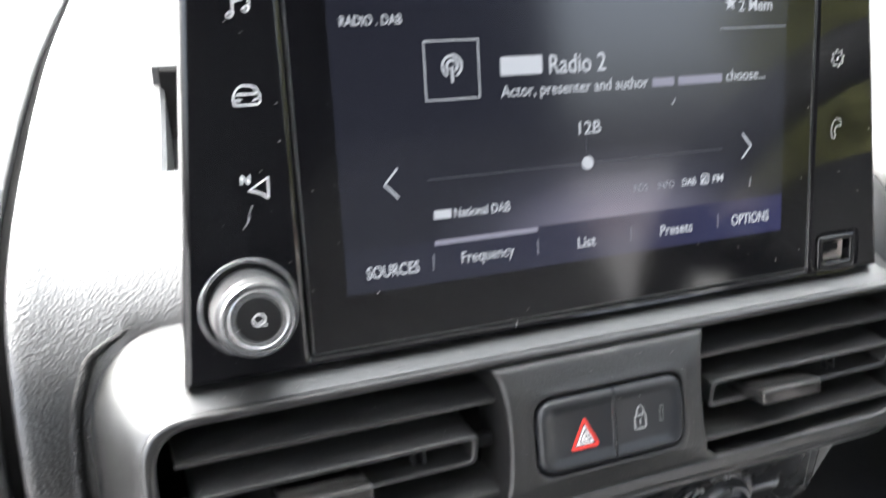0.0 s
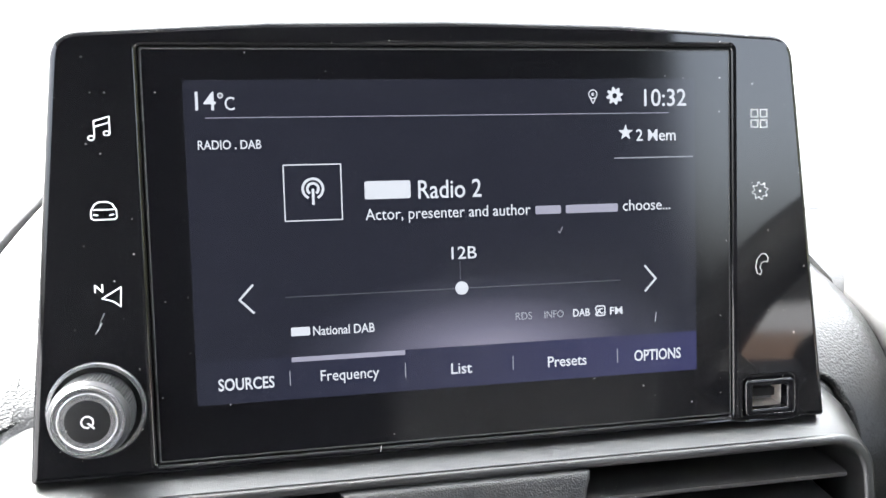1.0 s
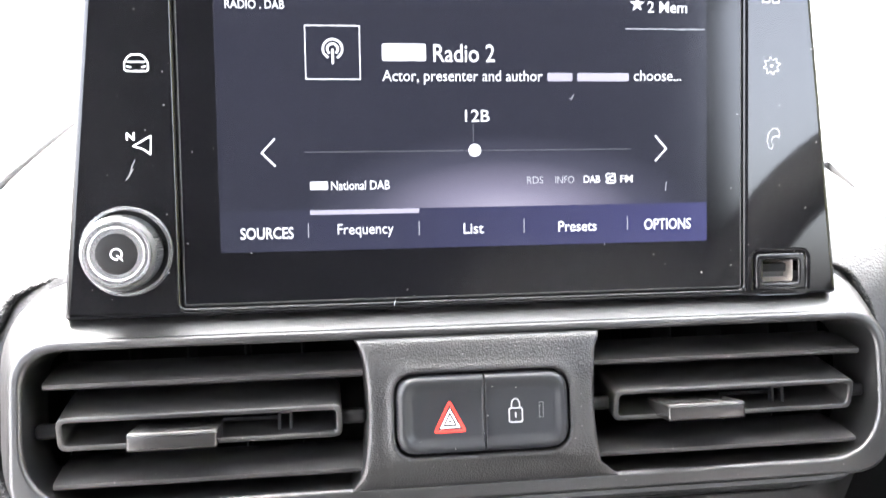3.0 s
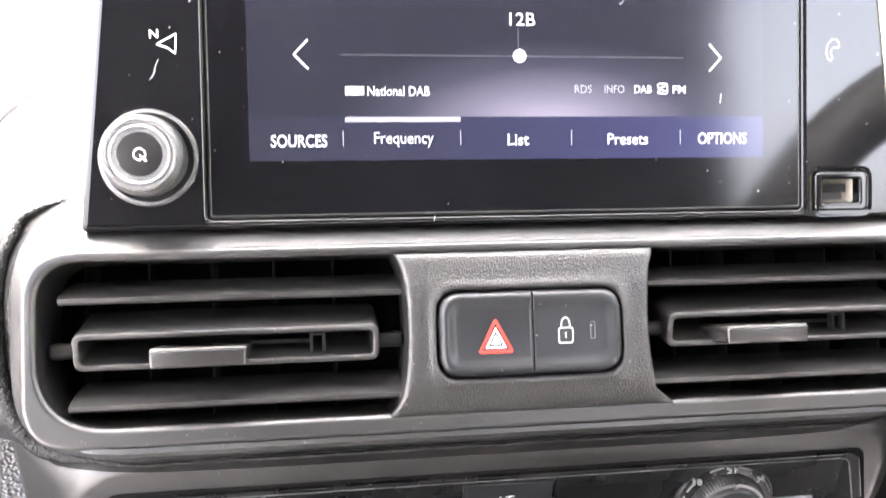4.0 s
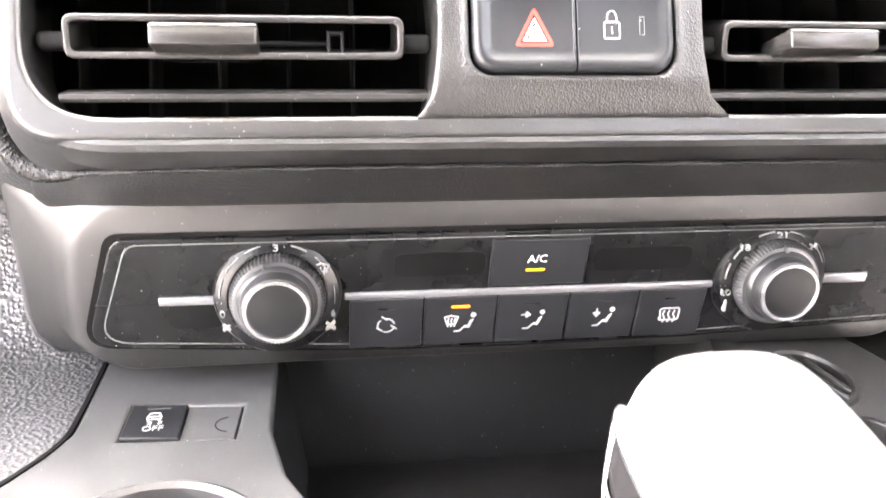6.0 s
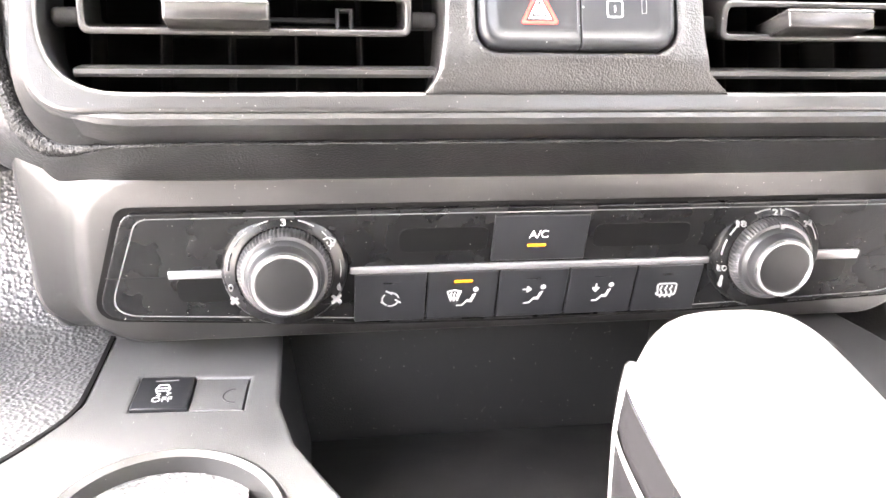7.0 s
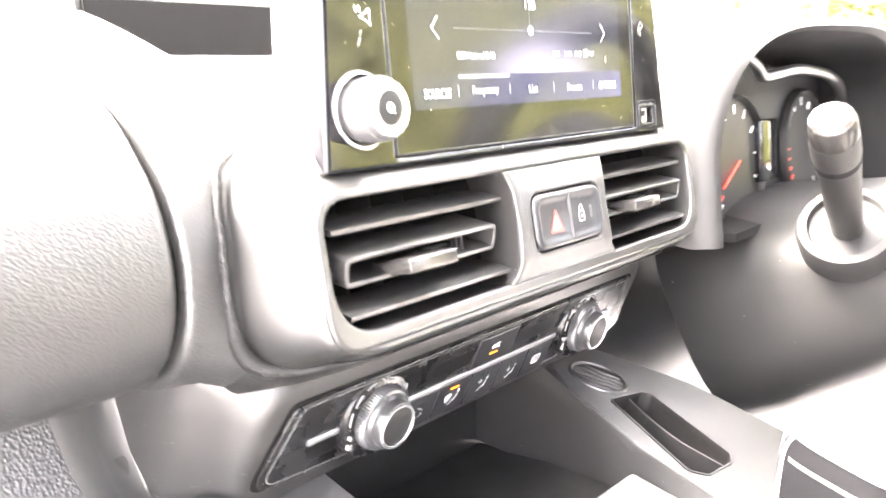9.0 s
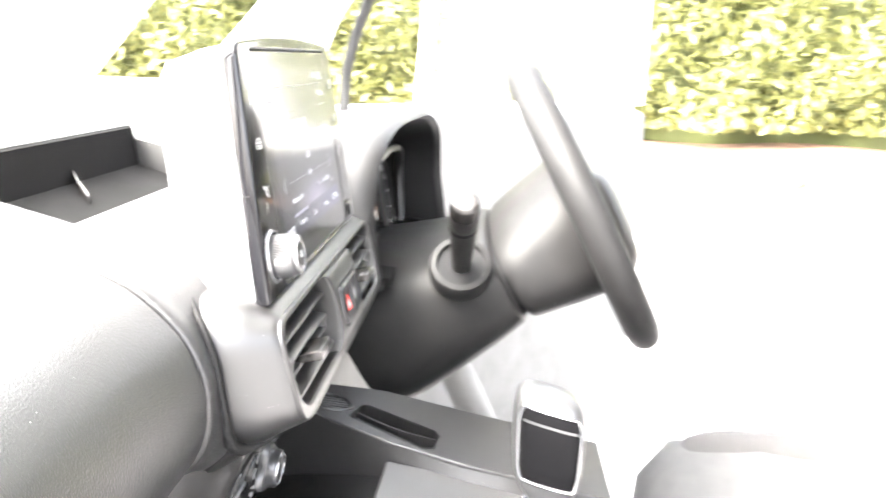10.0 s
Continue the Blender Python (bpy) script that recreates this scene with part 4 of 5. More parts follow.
def build_dash():
    d = thing("dashboard", D, "dark grained soft plastic dashboard of a van", "dashboard")
    part("glovebox_lid", dash_loft([(-0.74, 0.001), (-0.5, 0.001), (-0.3, 0.001), (-0.197, 0.0012), (-0.1945, 0.001), (-0.1932, 0.0004), (-0.1926, -0.0012), (-0.1924, -0.022)]), GRAIN, d, "grained passenger panel")
    part("left_cheek", dash_loft([(-0.1886, -0.022), (-0.1884, -0.001), (-0.1878, 0.0004, 0.002), (-0.1866, 0.0012, 0.002), (-0.184, 0.0016, 0.002), (-0.178, 0.0008, 0.0045), (-0.172, 0.0, 0.0085), (-0.166, 0.0, 0.0115), (-0.158, 0.0, 0.013), (-0.1535, 0.0, 0.011)]), GRAIN, d, "grained cheek beside the vents")
    part("seam_filler", dash_loft([(-0.1924, -0.004), (-0.1886, -0.004)]), BLACK, d, "dark gap beside the passenger panel")
    part("right_cheek", dash_loft([(0.1535, 0.0, 0.011), (0.158, 0.0, 0.013), (0.166, 0.0, 0.0115), (0.172, 0.0, 0.0085), (0.178, 0.0, 0.0045), (0.19, 0.0, 0.002), (0.197, -0.002), (0.199, -0.006)], 5), GRAIN, d, "grained cheek beside the vents")
    part("driver_side", dash_loft([(0.533, 0.0), (0.6, 0.0), (0.74, 0.0)]), GRAIN, d, "grained driver side panel")
    part("driver_top", loft([[(x, y, z) for y, z in ((0.62, 0.13), (0.42, 0.09), (0.26, 0.052), (0.178, 0.027), (0.15, 0.017), (0.15, -0.03), (0.6, -0.02))] for x in (0.1995, 0.54)], angle=30), GRAIN, d, "grained dash top before the driver")

    part("cluster_shoulder", loft([[(x, y, z) for y, z in ((0.1515, 0.0172), (0.12, 0.0065), (0.1, -0.002), (0.08, -0.014), (0.07, -0.03), (0.07, -0.07), (0.1515, -0.07))] for x in (0.1997, 0.25)], angle=40), GRAIN, d, "grained shoulder beside the instrument hood")

    def top(y):
        pts = section(0.0)[:36]
        for (a, za), (b, zb) in zip(pts, pts[1:]):
            if b <= y <= a:
                return za + (zb - za) * (a - y) / max(a - b, 1e-6)
        return pts[-1][1]

    # middle of the dash top, with an open storage tray
    strip = lambda ys, low: lambda x: [(x, y, top(y)) for y in ys] + [(x, ys[-1], low), (x, ys[0], low)]
    back = strip((0.6, 0.4, 0.3, 0.22, 0.2, 0.196), -0.03)
    part("middle_top", loft([back(x) for x in (-0.1535, 0.1995)]), GRAIN, d, "grained dash top")
    lip = strip((0.104, 0.1028, 0.1005), -0.06)
    part("middle_lip", loft([lip(x) for x in (-0.1535, 0.1995)]), GRAIN, d)
    front = strip((0.1, 0.08, 0.065, 0.052, 0.042, 0.034), -0.056)
    part("middle_front", loft([front(x) for x in (-0.1535, 0.1535)]), GRAIN, d)
    part("tray_end", loft([[(-0.1535, y, top(y)), (x - 0.002, y, top(y)), (x, y, top(y) - 0.002), (x + 0.003, y, -0.04), (-0.1535, y, -0.04)] for x, y in ((-0.1285, 0.104), (-0.124, 0.14), (-0.1205, 0.17), (-0.1175, 0.196))]), GRAIN, d)
    part("tray_end", loft([[(0.1995, y, top(y)), (x + 0.002, y, top(y)), (x, y, top(y) - 0.002), (x - 0.003, y, -0.04), (0.1995, y, -0.04)] for x, y in ((0.155, 0.104), (0.165, 0.15), (0.172, 0.196))]), GRAIN, d)
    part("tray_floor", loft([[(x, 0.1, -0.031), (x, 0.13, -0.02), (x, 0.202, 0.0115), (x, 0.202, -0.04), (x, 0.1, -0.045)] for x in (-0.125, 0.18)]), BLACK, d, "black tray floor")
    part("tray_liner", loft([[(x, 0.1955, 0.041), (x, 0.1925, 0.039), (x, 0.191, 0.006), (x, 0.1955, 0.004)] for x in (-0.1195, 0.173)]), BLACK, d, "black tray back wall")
    part("tray_back_rim", loft([[(x, 0.1957, 0.03), (x, 0.1957, 0.0415), (x, 0.199, 0.0436), (x, 0.212, 0.044), (x, 0.25, 0.047), (x, 0.26, 0.03)] for x in (-0.1225, 0.178)], angle=50), GRAIN, d, "raised rim behind the tray")
    part("tray_rib", loft([[(x - 0.0015, y, z), (x + 0.0015, y, z), (x + 0.002, y, z - 0.012), (x - 0.002, y, z - 0.012)] for x, y, z in ((0.05, 0.1915, 0.0165), (0.03, 0.178, 0.0085), (0.008, 0.162, 0.0005))]), TAB, d, "pale rib in the tray")
    edge = ((0.168, (0.036, -0.118), (0.038, -0.1265), (0.05, -0.1385)), (0.162, (0.0275, -0.1195), (0.0295, -0.127), (0.043, -0.139)), (0.15, (0.0195, -0.1255), (0.0225, -0.1305), (0.0335, -0.1388)), (0.13, (0.0055, -0.1278), (0.0085, -0.1308), (0.026, -0.139)), (0.09, (0.0, -0.1283), (0.003, -0.1298), (0.023, -0.139)), (0.0, (0.0, -0.1283), (0.003, -0.1298), (0.0226, -0.139)))
    lines = [spline([(e[0], *e[k]) for e in edge], 37) for k in (1, 2, 3)]
    rows = []
    for p, q, r in zip(*lines):
        rows.append([(p.x, p.y + 0.003, p.z + 0.004), tuple(p), tuple(q), tuple(r), (r.x, r.y + 0.004, r.z - 0.0006), (r.x, 0.095, -0.1365), (r.x, 0.095, -0.11)])
    part("lower_lip", loft(rows + [[(-x, y, z) for x, y, z in r] for r in reversed(rows[:-1])], angle=60), LIP, d, "lip under the vents, darkened for shade")
    wing = []
    for seam, edge in (((-0.1865, 0.092, -0.128), (-0.193, 0.139, -0.122)), ((-0.1855, 0.0917, -0.139), (-0.1915, 0.137, -0.136)), ((-0.184, 0.088, -0.16), (-0.188, 0.132, -0.162)), ((-0.182, 0.083, -0.178), (-0.1835, 0.1265, -0.183)), ((-0.179, 0.084, -0.188), (-0.181, 0.122, -0.192)), ((-0.172, 0.088, -0.195), (-0.176, 0.117, -0.199))):
        (x0, y0, z0), (x1, y1, z1) = seam, edge
        wing.append([(x0 + 0.001, y0, z0), (x0 - 0.0006, y0 + 0.001, z0), ((x0 + x1) / 2 - 0.002, (y0 + y1) / 2, (z0 + z1) / 2), (x1 - 0.002, y1 - 0.006, z1), (x1 - 0.008, y1 + 0.002, z1), (x1 + 0.012, y1 + 0.006, z1), (x0 + 0.012, y0 + 0.002, z0)])
    part("side_wing", loft(wing, angle=60), SURROUND, d, "smooth satin wing beside the climate panel")
    # knee panel under the passenger side
    knee = spline([(0.145, -0.115, 0), (0.137, -0.135, 0), (0.132, -0.16, 0), (0.126, -0.185, 0), (0.112, -0.203, 0), (0.085, -0.212, 0), (0.05, -0.221, 0), (0.0, -0.239, 0), (-0.05, -0.257, 0), (-0.08, -0.275, 0), (-0.095, -0.31, 0), (-0.085, -0.38, 0)], 44)
    ring_of = lambda x, o: [(x, v.x + o, v.y) for v in knee] + [(x, 0.3, -0.4), (x, 0.3, -0.115)]
    part("knee_panel", loft([ring_of(x, o) for x, o in ((-0.74, 0.05), (-0.45, 0.045), (-0.3, 0.04), (-0.262, 0.03), (-0.254, 0.012), (-0.246, 0.001), (-0.235, 0.0), (-0.19, 0.0), (-0.14, 0.0), (-0.1, 0.003))], angle=50), COARSE, d, "coarse grained knee panel")
    part("knee_panel_rib", tube([(-0.249, v.x - 0.001, v.y + 0.001) for v in knee[2:36]], 0.0022, 8), SURROUND, d, "smooth edge rib")
    prof = [(0.15, -0.1), (0.138, -0.135), (0.13, -0.165), (0.12, -0.19), (0.105, -0.207), (0.09, -0.215), (0.08, -0.23), (0.078, -0.27), (0.09, -0.36), (0.13, -0.5), (0.3, -0.5), (0.25, -0.1)]
    ring_of = lambda x, o: [(x, y + o, z) for y, z in prof]
    part("knee_panel", loft([ring_of(x, o) for x, o in ((0.74, 0.0), (0.45, 0.0), (0.3, 0.0), (0.2, 0.0), (0.16, 0.004), (0.13, 0.02))], angle=50), GRAIN, d, "grained knee panel beside the column")
    for k in (-1, 1):
        pts = [(k * x, y, z) for x, y, z in ((0.15, 0.0385, -0.0435), (0.1635, 0.032, -0.0492), (0.1676, 0.0286, -0.0564), (0.1705, 0.0258, -0.0648), (0.1719, 0.0236, -0.0776), (0.1722, 0.0235, -0.0902), (0.1712, 0.024, -0.1047), (0.168, 0.0255, -0.1172), (0.1612, 0.0238, -0.1258), (0.1515, 0.0172, -0.1292), (0.14, 0.0085, -0.1292), (0.125, -0.0005, -0.1292), (0.1, -0.0018, -0.129), (0.0, -0.0018, -0.129))]
        width = lambda i: 0.0008 + 0.0011 * min(1, i / 100) + 0.002 * math.exp(-((i - 400) / 75) ** 2) - 0.0014 * max(0.0, min(1, (i - 440) / 100))
        bead = tube([tuple(v) for v in spline(pts, 680)], [width(i) for i in range(680)], 16)
        rng = random.Random(7)
        shift = [v.normal * rng.uniform(-0.0003, 0.0003) for v in bead.vertices]
        for v, o in zip(bead.vertices, shift):
            v.co += o
        part("textured_seam", bead, STRIP, d, "coarse textured edge strip")


build_dash()


# ---- lower console ----
def build_console():
    c = thing("centre_console", PL, "matt dark plastic lower console with cup holder and storage tray", "console")
    deck = rounded([(-35, 42), (-37.5, -4), (-51, -27), (-78, -60), (-95, -120), (-95, -260), (180, -260), (170, -71), (53, -68), (35, -33), (29.6, -8), (30.2, 42)], [2, 12, 20, 12, 20, 4, 4, 4, 10, 10, 8, 2], 6)
    switch_hole = [(-21.8, -9.6), (17.4, -11.6), (19.0, 8.6), (-20.4, 11.2)]
    part("deck", plate([deck, switch_hole, ring(-2.5, -70, 36)], 0, 8, 1.5, 2), DECK, c, "matt deck with fine dust")
    edge = [tuple(v)[:2] for v in spline([(-35.6, 42, 0), (-37.6, 6, 0), (-40.5, -10, 0), (-52, -28, 0), (-74, -55, 0), (-86, -78, 0), (-95, -118, 0)], 40)]
    part("edge_gap", strokes([edge], 1.7, -0.5, 3), BLACK, c, "dark gap between the deck and the knee panel")
    part("cup_rim", lathe([(36.5, 3), (36.5, -1.2), (35.0, -2.0), (33.0, -0.6), (32.2, 3.0), (31.8, 14)], 64, cap=False), MATT, c, "rounded rim of the cup holder", pose(-0.0025, 0, -0.07))
    part("cup_wall", lathe([(32.2, 3), (30.5, 60), (0.5, 61)], 64, cap=False), DARK, c, "dark cup wall", pose(-0.0025, 0, -0.07))
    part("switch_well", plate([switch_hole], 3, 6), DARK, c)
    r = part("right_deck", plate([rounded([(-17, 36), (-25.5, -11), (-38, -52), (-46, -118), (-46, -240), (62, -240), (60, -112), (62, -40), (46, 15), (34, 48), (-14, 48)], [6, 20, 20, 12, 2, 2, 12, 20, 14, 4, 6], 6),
                                  rounded([(-8.5, -18), (-36, -84), (-30, -93), (-6, -96), (2, -92), (22, -30), (18, -25)], [4, 5, 5, 4, 4, 5, 4], 4), ring(9.5, 1.5, 14, 17.5)], 0, 9, 1.6, 2), SHADED_DECK, c, "matt raised deck beside the tray", PL.inverted() @ PR)
    slot = rounded([(-8.5, -18), (-36, -84), (-30, -93), (-6, -96), (2, -92), (22, -30), (18, -25)], [4, 5, 5, 4, 4, 5, 4], 4)
    part("slot_wall", loft([[(x * MM, y * MM, z * MM) for x, z in slot] for y in (1.5, 40)], caps=False), MATT, r, "inner wall of the card slot")
    part("slot_floor", plate([slot], 34, 38), DARK, r)
    wall = [tuple(v)[:2] for v in spline([(8, -23, 0), (-1, -42, 0), (-8, -66, 0), (-9, -94, 0)], 20)]
    part("slot_divider", loft([[((x + e) * MM, y * MM, z * MM) for e, y in ((-0.8, 2.5), (0.8, 2.5), (0.8, 34), (-0.8, 34))] for x, z in wall]), MATT, r, "curved wall inside the slot")
    part("slot_rim", strokes([slot + [slot[0]]], 1.0, -0.5, 0.5), SURROUND, r, "worn shiny rim of the slot")
    part("grille_rim", lathe([(16.8, 1), (16.0, -1.0), (14.6, -1.2), (13.8, 0), (13.6, 8)], 56, cap=False), MATT, r, "rounded rim of the speaker grille", pose(0.0095, 0, 0.0015) @ Matrix.Diagonal((1, 1, 1.25, 1)))
    part("grille_back", plate([ring(9.5, 1.5, 14.5, 18)], 6, 8), DARK, r)
    for q in (-9.2, -4.6, 0, 4.6, 9.2):
        h = 1.22 * math.sqrt(13.6 ** 2 - q * q)
        part("grille_bar", rbox(-0.95, 0.95, 0.2, 5, -h, h, 0.4), SLAT, r, "", pose(0.0095, 0, 0.0015) @ Matrix.Rotation(radians(-14), 4, "Y") @ pose(q * MM, 0, 0))
    # tray box, in the dash frame
    m = PL.inverted() @ D
    # floor, back and left wall use the base darkened for shade
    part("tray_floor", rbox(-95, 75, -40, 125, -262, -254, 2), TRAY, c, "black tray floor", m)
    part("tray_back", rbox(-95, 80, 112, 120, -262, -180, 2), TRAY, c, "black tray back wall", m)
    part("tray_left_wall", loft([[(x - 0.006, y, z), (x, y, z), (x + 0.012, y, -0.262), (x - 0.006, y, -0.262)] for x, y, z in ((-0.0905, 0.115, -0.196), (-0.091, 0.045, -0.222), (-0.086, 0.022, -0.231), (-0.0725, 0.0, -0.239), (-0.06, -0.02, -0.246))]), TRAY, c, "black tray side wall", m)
    wall = ((0.079, 0.115, -0.182, -0.25), (0.0765, 0.058, -0.196, -0.258), (0.0685, 0.0205, -0.216, -0.26), (0.057, -0.0195, -0.2305, -0.262), (0.0505, -0.0755, -0.251, -0.275), (0.0505, -0.16, -0.281, -0.3))
    part("tray_right_wall", loft([[(x, y, z), (x - 0.009, y, zb), (x + 0.012, y, zb - 0.003), (x + 0.02, y, z - 0.006)] for x, y, z, zb in wall]), MATT, c, "tray side wall", m)
    part("tunnel_side", rbox(-140, 110, -170, 90, -560, -290, 20), MATT, c, "side of the tunnel", m)


build_console()


def build_console_switches():
    s = thing("traction_switch", PL, "small black traction control switch with white car symbol", "switch")
    part("button", plate([[(-21.4, -9.2), (-1.9, -10.2), (-0.7, 9.6), (-20.0, 10.8)]], -0.6, 4, 0.5), BUTTON, s)
    part("car_symbol", strokes([[(-13.8, 2.6), (-12.9, 4.9), (-9.9, 4.9), (-9.0, 2.6), (-9.2, 1.2), (-13.6, 1.2), (-13.8, 2.6)], [(-13.2, 2.8), (-9.6, 2.8)], [(-13.4, 0.2), (-12.0, -0.8), (-13.0, -1.8)], [(-9.8, 0.4), (-8.6, -0.6), (-9.6, -1.6)]], 0.6, -0.75, -0.3), GREY_INK, s)
    part("off_text", words("OFF", -14.6, -7.6, -5.6, -0.75, -0.3, 3.0, 0.004), GREY_INK, s)
    part("lamp_line", plate_set([rect(-14.5, -6.5, 7.4, 7.8)], -0.75, -0.3), FAINT_INK, s)
    b = thing("blank_switch", PL, "plain grey blanking plate beside the traction switch", "switch")
    part("blank", plate([[(-1.5, -10.2), (16.8, -11.2), (18.4, 8.2), (-0.3, 9.6)]], 0.6, 4, 0.4), DECK, b)
    part("moulded_arc", strokes([ring(14, -2.5, 4.2, n=14, a0=90, a1=270)], 0.5, 0.45, 0.8), DARK, b)


build_console_switches()


def build_gear():
    base = D @ pose(-0.0115, -0.1335, -0.2618, 9, 0, 0)
    g = thing("gear_lever", base, "gear lever with a silver and gloss black knob", "gear lever")

    def slice_of(z, w, dep, oy=0.0, p=3.4):
        out = []
        for k in range(60):
            a = 2 * math.pi * k / 60
            c, s = math.cos(a), math.sin(a)
            out.append((w * abs(c) ** (2 / p) * (1 if c > 0 else -1), oy + dep * abs(s) ** (2 / p) * (1 if s > 0 else -1), z))
        return out

    prof = [(0.012, 0.014, 0.014), (0.018, 0.019, 0.018), (0.026, 0.0235, 0.0225), (0.042, 0.027, 0.0255), (0.06, 0.028, 0.0265), (0.074, 0.0275, 0.0265), (0.085, 0.025, 0.025), (0.092, 0.020, 0.021), (0.096, 0.012, 0.013), (0.097, 0.003, 0.003)]
    prof = [tuple(v) for v in spline(prof, 34)]
    # the top of the knob falls away towards the seat
    lean = Matrix(((1, 0, 0, 0), (0, 1, 0, 0), (0, 0.25, 1, 0), (0, 0, 0, 1)))

    def leaning(mesh):
        mesh.transform(lean)
        return mesh

    part("knob", leaning(loft([slice_of(z, w * 0.7, d * 0.96) for z, w, d in prof], angle=60)), SILVER, g, "satin silver knob shell")

    def skin(z, a, off, side):
        """A point on the knob's side, a degrees round from straight out."""
        w, d = next((p[1], p[2]) for p in prof if p[0] >= z)
        c, q = math.cos(radians(a)), math.sin(radians(a))
        return (side * (w * 0.7 + off) * c ** (2 / 3.4), (d * 0.96 + off) * abs(q) ** (2 / 3.4) * (1 if q > 0 else -1), z)

    for side in (-1, 1):
        heights = [0.03 + 0.054 * k / 18 for k in range(19)]
        reach = lambda z: 47 - 10 * max(0.0, (z - 0.074) / 0.01) ** 2 - 10 * max(0.0, (0.038 - z) / 0.008) ** 2
        patch = [[skin(z, reach(z) * (k / 10 - 1), 0.0006, side) for k in range(21)] for z in heights]
        part("gloss_inset", leaning(loft(patch, caps=False, closed=False, angle=60)), INSET, g, "gloss black side inset")
        rim = [r[0] for r in patch] + patch[-1][1:-1] + [r[-1] for r in reversed(patch)] + patch[0][-2:0:-1]
        part("inset_rim", leaning(tube(rim, 0.0013, 8, True)), CHROME, g, "chrome rim of the inset")
        band = [[skin(z, a, 0.0011, side) for a in range(-34, 35, 4)] for z in (0.0735, 0.0755)]
        part("inset_band", leaning(loft(band, caps=False, closed=False)), SILVER, g, "thin silver band across the inset")
    part("collar", lathe([(16, 0), (17, 3), (17, 9), (15, 12)], 48), CHROME, g, "chrome collar", Matrix.Rotation(radians(90), 4, "X"))
    part("gaiter", loft([slice_of(z, w, d, 0, 2.2) for z, w, d in ((0.004, 0.013, 0.013), (-0.006, 0.017, 0.019), (-0.012, 0.02, 0.024), (-0.02, 0.027, 0.033), (-0.026, 0.03, 0.038), (-0.036, 0.04, 0.05), (-0.05, 0.045, 0.056))], angle=60), LEATHER, g, "dark pleated gaiter")
    part("gaiter_ring", tube([(0.05 * math.cos(a), 0.06 * math.sin(a), -0.03) for a in (2 * math.pi * k / 40 for k in range(40))], 0.005, 8, True), SURROUND, g, "satin ring round the gaiter")


build_gear()


# ---- driver's side: cluster hood, column, stalk, wheel ----
def build_cluster():
    c = thing("instrument_cluster", D, "hooded instrument cluster with dials and red needle", "instrument cluster")

    def arch(cx, w, zb, zt, y0, y1, n=28):
        skew = lambda x: (x - cx) * -0.13
        out = [(cx - w, y0 + skew(cx - w), zb)]
        for k in range(n):
            a = math.pi - math.pi * k / (n - 1)
            ca, sa = math.cos(a), math.sin(a)
            x = cx + w * abs(ca) ** 0.62 * (1 if ca > 0 else -1)
            z = zb + (zt - zb) * (0.42 + 0.58 * abs(sa) ** 0.72)
            f = abs(sa) ** 0.8
            out.append((x, y0 + (y1 - y0) * f + skew(x), z))
        out.append((cx + w, y0 + skew(cx + w), zb))
        return out

    cx = 0.371
    rows = [arch(cx, 0.16, -0.115, -0.006, 0.06, 0.06), arch(cx, 0.158, -0.138, 0.004, -0.018, -0.032), arch(cx, 0.161, -0.141, 0.007, -0.026, -0.041), arch(cx, 0.167, -0.141, 0.010, -0.024, -0.038), arch(cx, 0.172, -0.141, 0.014, -0.008, -0.026), arch(cx, 0.176, -0.125, 0.022, 0.06, 0.035), arch(cx, 0.179, -0.13, 0.03, 0.16, 0.16)]
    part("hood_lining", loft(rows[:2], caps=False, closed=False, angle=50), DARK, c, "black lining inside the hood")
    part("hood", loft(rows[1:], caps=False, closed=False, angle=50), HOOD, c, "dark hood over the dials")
    part("back", rbox(212, 518, 24, 60, -140, -18, 2), DARK, c, "black cluster back")
    part("floor", loft([[(x, -0.012, -0.132), (x, 0.03, -0.126), (x, 0.06, -0.136), (x, -0.012, -0.138)] for x in (0.215, 0.53)]), BLACK, c)
    for x in (0.3, 0.455):
        g = part("gauge", lathe([(54, 0), (53, -6), (51.5, -7), (50, -5), (49, 0)], 64), COLUMN, c, "satin gauge ring", pose(x, 0.022, -0.092))
        part("gauge_face", lathe([(49.5, 0), (49.5, -1.5), (1, -1.6)], 48), CAP, g, "dark gauge face")
        for k in range(11):
            a = radians(225 - 27 * k)
            part("tick", rbox(-0.8, 0.8, -2.4, -1, 39, 46, 0.1, 1), WHITE_INK, g, "", Matrix.Rotation(radians(90) - a, 4, "Y"))
        if x < 0.4:
            part("needle", rbox(-0.8, 0.8, -4, -3, -6, 32, 0.3, 1), RED_GLOW, g, "red lit needle", Matrix.Rotation(radians(-118), 4, "Y"))
        for k in range(4):
            part("red_mark", rbox(-1.0, 1.0, -2.6, -1, 34, 47, 0.1, 1), RED_INK, g, "", Matrix.Rotation(radians(-128 + 14 * k), 4, "Y"))
    part("brow", tube(spline([(0.222, 0.006, -0.062), (0.226, 0.002, -0.032), (0.252, -0.004, -0.014), (0.285, -0.002, -0.018), (0.307, 0.0, -0.027), (0.328, -0.003, -0.026), (0.37, -0.006, -0.023), (0.44, -0.006, -0.028), (0.49, -0.002, -0.04), (0.517, 0.004, -0.06), (0.516, 0.008, -0.1), (0.506, 0.01, -0.127)], 80), 0.0045, 10), SURROUND, c, "satin double brow over the dials")
    part("centre_display", rbox(340, 376, 14, 26, -110, -60, 2), PIANO, c, "dark trip display")


build_cluster()

W = Matrix.Translation((0.372, -0.235, 1.238)) @ Matrix.Rotation(radians(-30.7), 4, "X")


